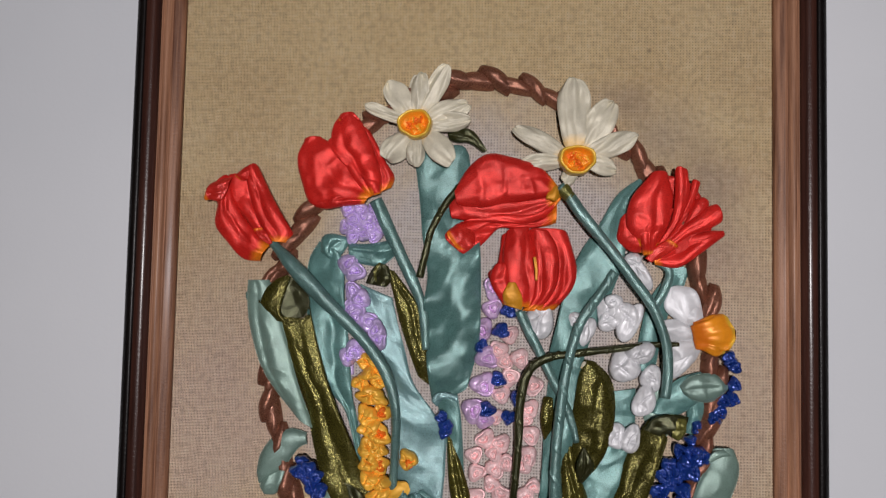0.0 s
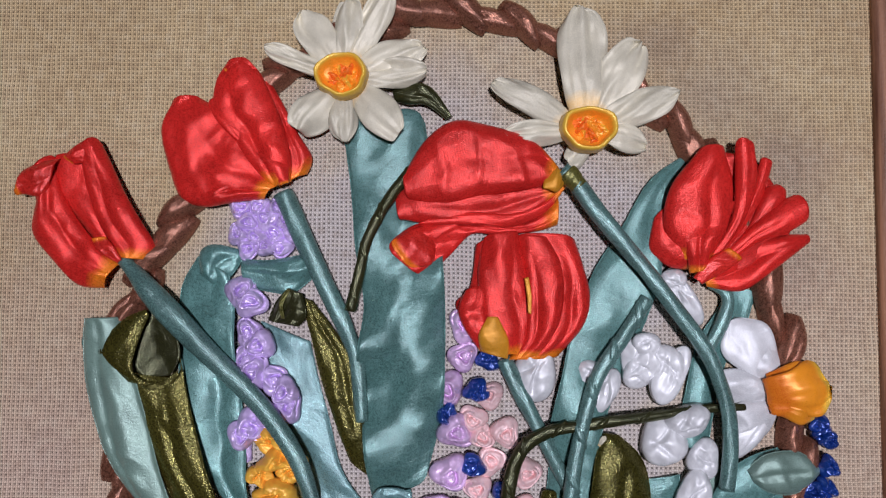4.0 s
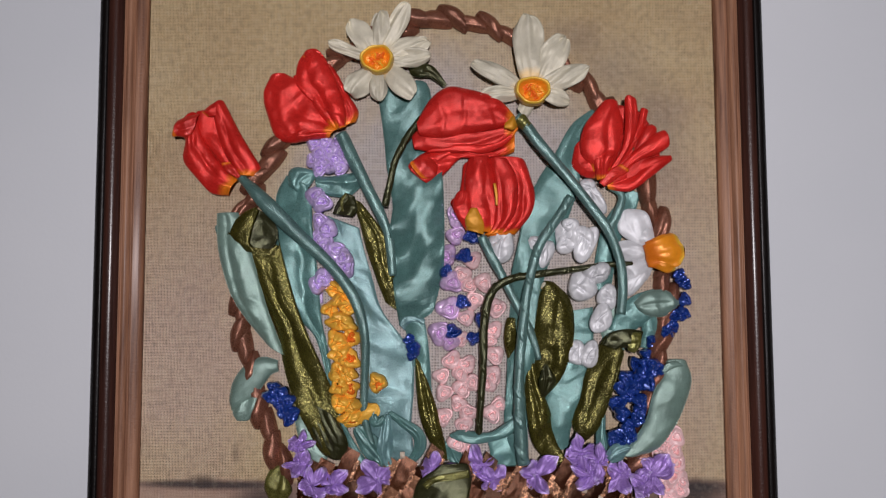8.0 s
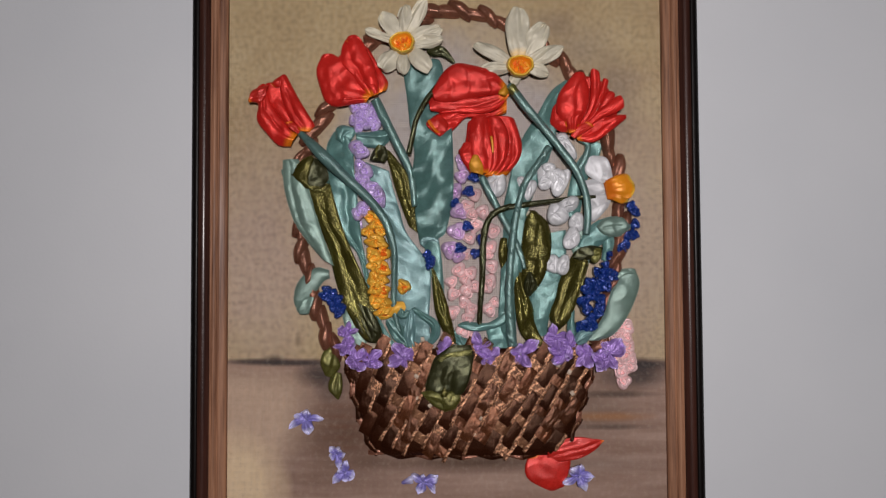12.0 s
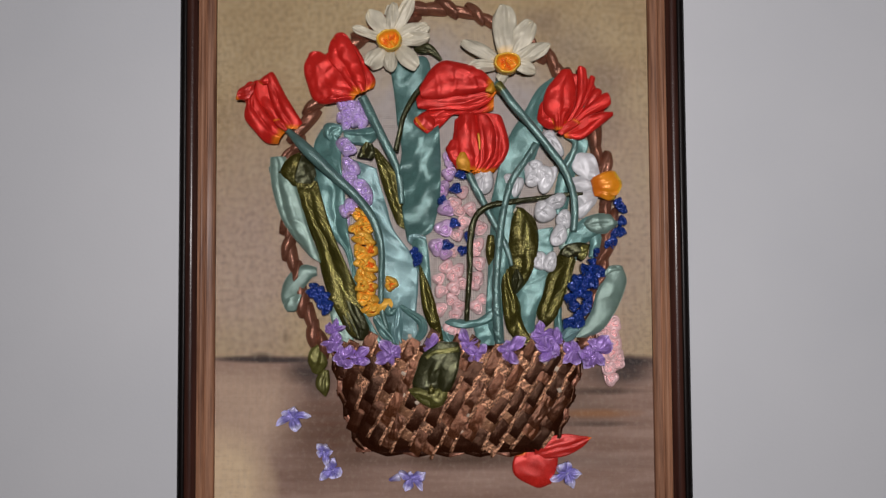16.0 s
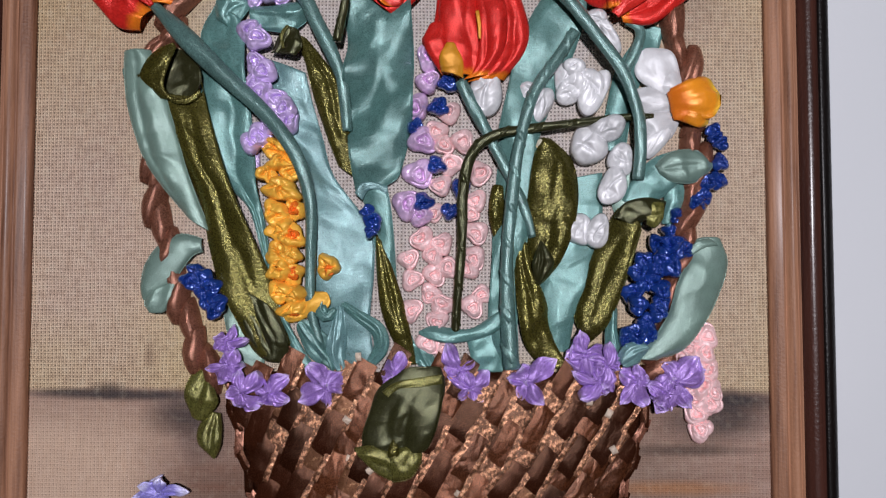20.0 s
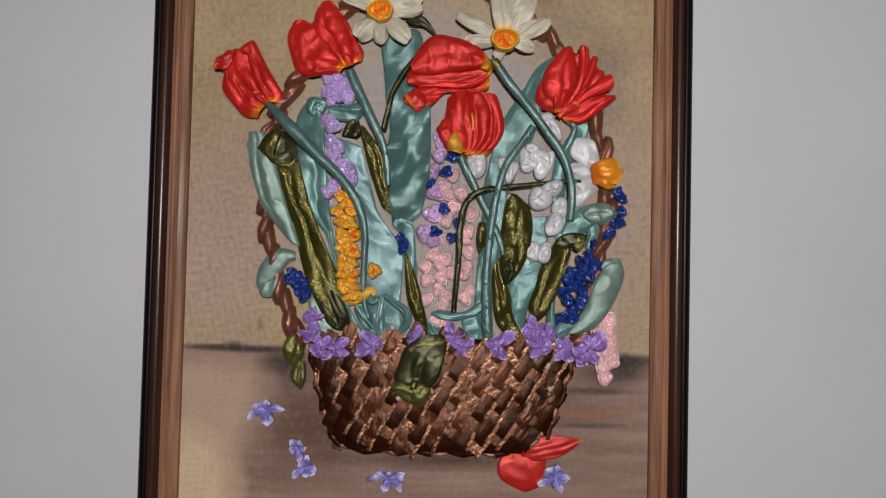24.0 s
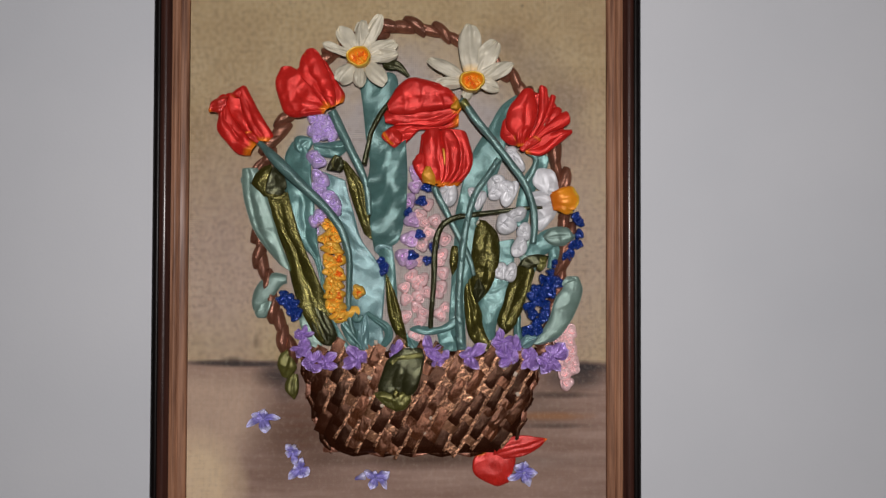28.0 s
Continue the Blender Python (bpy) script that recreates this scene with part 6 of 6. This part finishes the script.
spike("hyacinth", [(-61.3, 80.0), (-55.2, 80.5), (-49.2, 79.8), (-58.7, 75.0), (-52.7, 75.7), (-46.2, 75.2), (-62.0, 70.9), (-55.9, 70.4), (-49.9, 71.1), (-43.9, 71.8), (-58.8, 66.3), (-52.8, 67.0), (-47.8, 67.1)], (3.9, 3.4, 3.7, 3.3), LILAC,
      "lilac satin hyacinth head under the tulip", "hyacinth", seed=3, lift=3.5, high=0.95)
spike("hyacinth", [(-60.3, 52.2), (-56.2, 48.3), (-57.5, 38.9), (-53.3, 35.0), (-58.0, 30.4), (-55.5, 26.1), (-49.4, 23.8), (-44.9, 20.0), (-44.1, 14.9), (-51.0, 13.3), (-55.9, 8.7), (-58.4, 6.3)], (5.2, 4.6, 4.4, 4.6, 4.2), LILAC,
      "loose lilac satin hyacinth spike with looped florets", "hyacinth", seed=5, lift=5.0, high=0.85)
make("ribbon_end", ribbon([(-57.2, 7.3), (-58.2, 1.9), (-57.4, -3.5)], (3, 3.5, 2.5), (1, 1.5, 1), arch=0.8, fold=0.4, seed=3, ns=10, nu=6), LILAC, None, W(*(-57.4, -3.5)),
     "short lilac ribbon end on the linen", "ribbon")
yellow = thing("hyacinth", (-42.0, -62.0), "golden yellow satin hyacinth spike with orange hearts", "hyacinth")
for i, (p, rx, rz, turn) in enumerate(zip([(-48.9, 4.0), (-46.3, -1.6), (-52.1, -6.7), (-42.8, -5.4), (-46.5, -13.0), (-48.5, -22.3), (-41.3, -21.1), (-47.1, -29.1), (-42.0, -31.6), (-48.2, -38.8), (-42.7, -39.2), (-46.8, -45.5), (-41.8, -47.1), (-46.3, -53.8), (-40.8, -55.1), (-41.5, -61.7)],
                                          (6.5, 7.5, 4.6, 4.2, 8.5, 5.4, 5.0, 6.0, 5.6, 5.4, 5.0, 5.6, 5.0, 5.8, 5.2, 7.0), (4.4, 3.8, 4.0, 5.4, 4.8, 5.4, 4.8, 4.6, 5.2, 4.8, 4.2, 4.4, 4.8, 4.6, 4.6, 4.4), (10, -16, 20, 60, 8, -10, 15, -12, 20, -18, 10, -14, 16, -12, 14, -8))):
    stitch("floret", GOLD, yellow, p, rx, 217 + i, lift=3.4 + (i % 3) * 0.9, squash=rz / rx, turn=turn, high=0.8, kinds=20)
    if i in (6, 8, 12, 15):
        stitch("heart", CORE, yellow, (p[0] + 0.6, p[1] + 0.3), 2.6, 60 + i, lift=6.6, style="rose")
core = thing("petal", (-34.8, -60.2), "single loose golden satin petal at the spike's foot", "petal")
make("blade", petal(*pair([(-39.2, -63.6), (-28.1, -54.7)]), 9, low=4, high=5, bulge=3, fold=0.5, seed=8), GOLD, core)
bud = thing("rosebud", (-27.5, -43.9), "tiny golden rosebud with orange centre", "rosebud")
stitch("petal", GOLD, bud, (-27.9, -43.9), 5.0, 5, lift=2.5, high=1.1)
stitch("heart", CORE, bud, (-26.6, -45.3), 2.4, 8, lift=5.2)
MAUVES = [(13.2, 41.5), (12.4, 31.5), (7.3, 21.1), (10.4, 7.3), (8.8, -6.0), (3.8, -18.8), (9.3, -23.1)]
spike("hyacinth", MAUVES, (5.2, 4.6, 5.4, 5.4, 5.8, 5.6, 4.6), MAUVE, "mauve satin hyacinth spike at the middle", "hyacinth", seed=11, lift=2.4, high=0.85)
PINKS_A = [(21.0, 18.8), (15.9, 11.5), (18.9, 5.8), (26.6, 7.1), (21.9, -2.4), (17.7, -11.0), (14.7, -21.7), (10.1, -32.8), (17.8, -34.9), (14.8, -39.6), (4.7, -40.9), (15.3, -46.8), (20.4, -44.6), (6.0, -49.3), (13.6, -54.8), (18.3, -59.4), (5.6, -61.6), (16.2, -65.8), (19.2, -77.9), (12.5, -74.2)]
PINKS_C = [(33.4, -5.8), (31.7, -17.4), (29.6, -22.5), (32.2, -30.2), (30.9, -40.4), (28.4, -44.6), (34.3, -55.2), (30.5, -59.8)]
spike("hyacinth", PINKS_A, (4.5, 4.2, 4.0, 4.6), PINK, "pale pink satin hyacinth spike with rolled florets", "hyacinth", seed=13, lift=1.8, high=0.85)
spike("hyacinth", PINKS_C, (4.8, 4.4, 3.8, 4.6), PINK, "slim pale pink satin hyacinth spike", "hyacinth", seed=17, lift=1.8, high=0.85)
spike("hyacinth", [(118.8, -70.6), (123.9, -72.4), (117.2, -77.2), (123.3, -78.6), (119.3, -84.5), (125.0, -85.6), (117.0, -90.4), (121.8, -91.8), (126.6, -93.9), (119.5, -97.0), (125.2, -99.2), (119.4, -102.7), (121.5, -109.3), (113.6, -81.2)], (4.6, 4.9, 4.3), PINK,
      "pale pink satin hyacinth hanging over the basket's side", "hyacinth", seed=19, lift=1.6, high=0.85)
GRAPE = "royal blue satin grape hyacinth with knotted beads"
spike("grape_hyacinth", [(20.7, 30.7), (16.9, 20.9), (7.6, 12.5), (16.0, -3.0), (25.7, -12.0), (10.6, -17.9), (21.4, -21.5)], (4.2, 4.4, 4.0, 4.1), BLUE, GRAPE + " among pink florets", "grape hyacinth", "grape hyacinths", 23, 4.0, "bead", 1.0)
spike("grape_hyacinth", [(-11.4, -22.4), (-9.1, -26.0), (-10.0, -29.6)], (3.6, 4.0, 3.2), BLUE, GRAPE + " beside a teal leaf", "grape hyacinth", "grape hyacinths", 25, 8.0, "bead", 1.0)
spike("grape_hyacinth", [(-79.8, -46.1), (-76.0, -48.4), (-77.3, -52.9), (-72.3, -52.0), (-75.0, -56.9), (-70.0, -58.0), (-72.2, -61.4), (-80.9, -49.7)], (3.9, 4.2, 4.0), BLUE, GRAPE + " under the olive leaf", "grape hyacinth", "grape hyacinths", 27, 9.0, "bead", 1.0)
spike("grape_hyacinth", [(129.2, 8.1), (127.4, 10.8), (130.9, 5.8), (129.9, -2.3), (129.3, -9.5), (124.8, -10.4), (123.0, -15.8), (120.2, -19.4), (113.1, -23.4), (109.4, -29.7)], (3.6, 3.2, 3.4, 3.7, 3.9, 3.6, 4.4, 4.0), BLUE, GRAPE + " arching past the handle", "grape hyacinth", "grape hyacinths", 29, 4.0, "bead", 1.0)
spike("grape_hyacinth", [(114.2, -37.3), (109.3, -35.0), (104.4, -35.0), (105.3, -40.2), (98.6, -41.7), (108.8, -44.0), (103.0, -46.2), (95.8, -46.2), (99.3, -50.7), (105.1, -52.9), (94.0, -54.7), (95.7, -59.1), (105.7, -58.0), (103.4, -62.4), (99.6, -66.2), (94.4, -70.6), (100.0, -71.3), (91.5, -72.4)], (4.9, 4.5, 4.2, 4.0, 4.3), BLUE, GRAPE + " piled thickly", "grape hyacinth", "grape hyacinths", 31, 6.5, "bead", 1.0)


# ---- white bell flowers ----
def bell(pads, seed):
    """A folded white flower of one to three plump loops: (place, half width, half height, turn)."""
    ob = thing("bell_flower", pads[0][0], "folded white satin bell flower", "bell flower", "white bell flowers")
    for i, (p, rx, rz, turn) in enumerate(pads):
        stitch("petal", WHITE, ob, p, rx, seed + i, lift=2.6 + 1.3 * i, squash=rz / rx, turn=turn, high=0.75, style="bud", kinds=20)
    return ob


bell([((35.9, 26.8), 7.6, 10.2, 14)], 101)
bell([((54.5, 26.3), 6.4, 4.6, 10), ((58.2, 21.6), 4.6, 8.0, 18)], 103)
bell([((70.2, 31.0), 7.0, 8.0, 0), ((79.7, 26.3), 5.6, 10.0, 28), ((71.8, 36.2), 5.0, 4.0, 10)], 107)
bell([((77.6, 4.8), 8.2, 7.6, 20), ((85.0, 11.8), 7.6, 5.6, -14)], 110)
bell([((90.6, -0.7), 5.8, 6.6, 0), ((86.9, -11.6), 5.8, 8.0, 14)], 113)
bell([((84.4, 51.0), 5.0, 10.2, -28), ((81.1, 56.4), 4.2, 5.0, -20)], 116)
bell([((73.6, -29.1), 6.2, 6.8, 12), ((80.7, -30.0), 5.0, 7.2, 24)], 119)
bell([((69.6, 27.4), 5.4, 6.0, 20), ((78.6, 29.3), 6.4, 7.0, 0)], 122)


# ---- violets along the rim and on the table ----
def violet(centre, spread, material, label, seed, count=5, lift=7.0, name="violet", group="violets along the rim"):
    ob = thing(name, centre, label, "violet", group)
    r = random.Random(seed)
    start = r.uniform(0, 6.3)
    for i in range(count):
        a = start + i * 2 * math.pi / count + r.uniform(-0.3, 0.3)
        L = spread * r.uniform(0.55, 1.4)
        t = (centre[0] + math.cos(a) * L, centre[1] + math.sin(a) * L)
        make("petal", petal(centre, t, spread * r.uniform(0.45, 1.0), low=lift, high=max(0.6, lift * 0.55) + r.uniform(-0.5, 2.2), bulge=1.8, bend=r.uniform(-0.16, 0.16), fold=2.2, seed=seed + i, root=0.25, full=0.6, ns=16, nu=14, count=2.6, tuck=0.6, point=0.9), material, ob)
    stitch("heart", material, ob, centre, spread * 0.2, seed, lift=lift + 0.6)
    return ob


RIM = "violet satin flower tucked along the basket rim"
for i, (p, size) in enumerate(zip([(-67.1, -72.5), (-65.9, -81.4), (-60.2, -92.4), (-49.5, -92.4), (-27.4, -90.2), (-0.0, -84.6), (25.6, -83.5), (29.3, -90.1), (52.2, -87.9), (74.4, -77.3), (80.3, -88.3), (82.6, -81.2), (94.3, -87.4), (109.7, -87.4), (105.2, -92.2)],
                                  (8, 8, 8.5, 8, 9, 10, 9, 8, 10, 9.5, 9, 8, 9, 10.5, 8))):
    violet((p[0], p[1] - 1.5), size * 1.0, VIOLET, RIM, 200 + i * 7, count=5 + i % 2, lift=6.5 + (i % 3))
for i, (p, size) in enumerate(zip([(-94.6, -134.3), (-73.3, -158.0), (-68.3, -170.1), (-14.5, -176.2), (90.4, -171.6)], (9.5, 7.5, 7.5, 8.5, 9.5))):
    violet(p, size, PALE_VIOLET, "small blue-violet satin blossom fallen on the table", 301 + i * 9, count=5, lift=2.5, name="fallen_blossom", group="fallen blossoms")
make("ribbon_end", ribbon([(-29.9, -177.7), (-22.2, -175.0)], (2, 6), (1, 2), arch=1, fold=0.5, seed=8, ns=8, nu=6), PALE_VIOLET, None, W(*(-22.2, -175.0)),
     "short blue-violet ribbon end on the table", "ribbon")
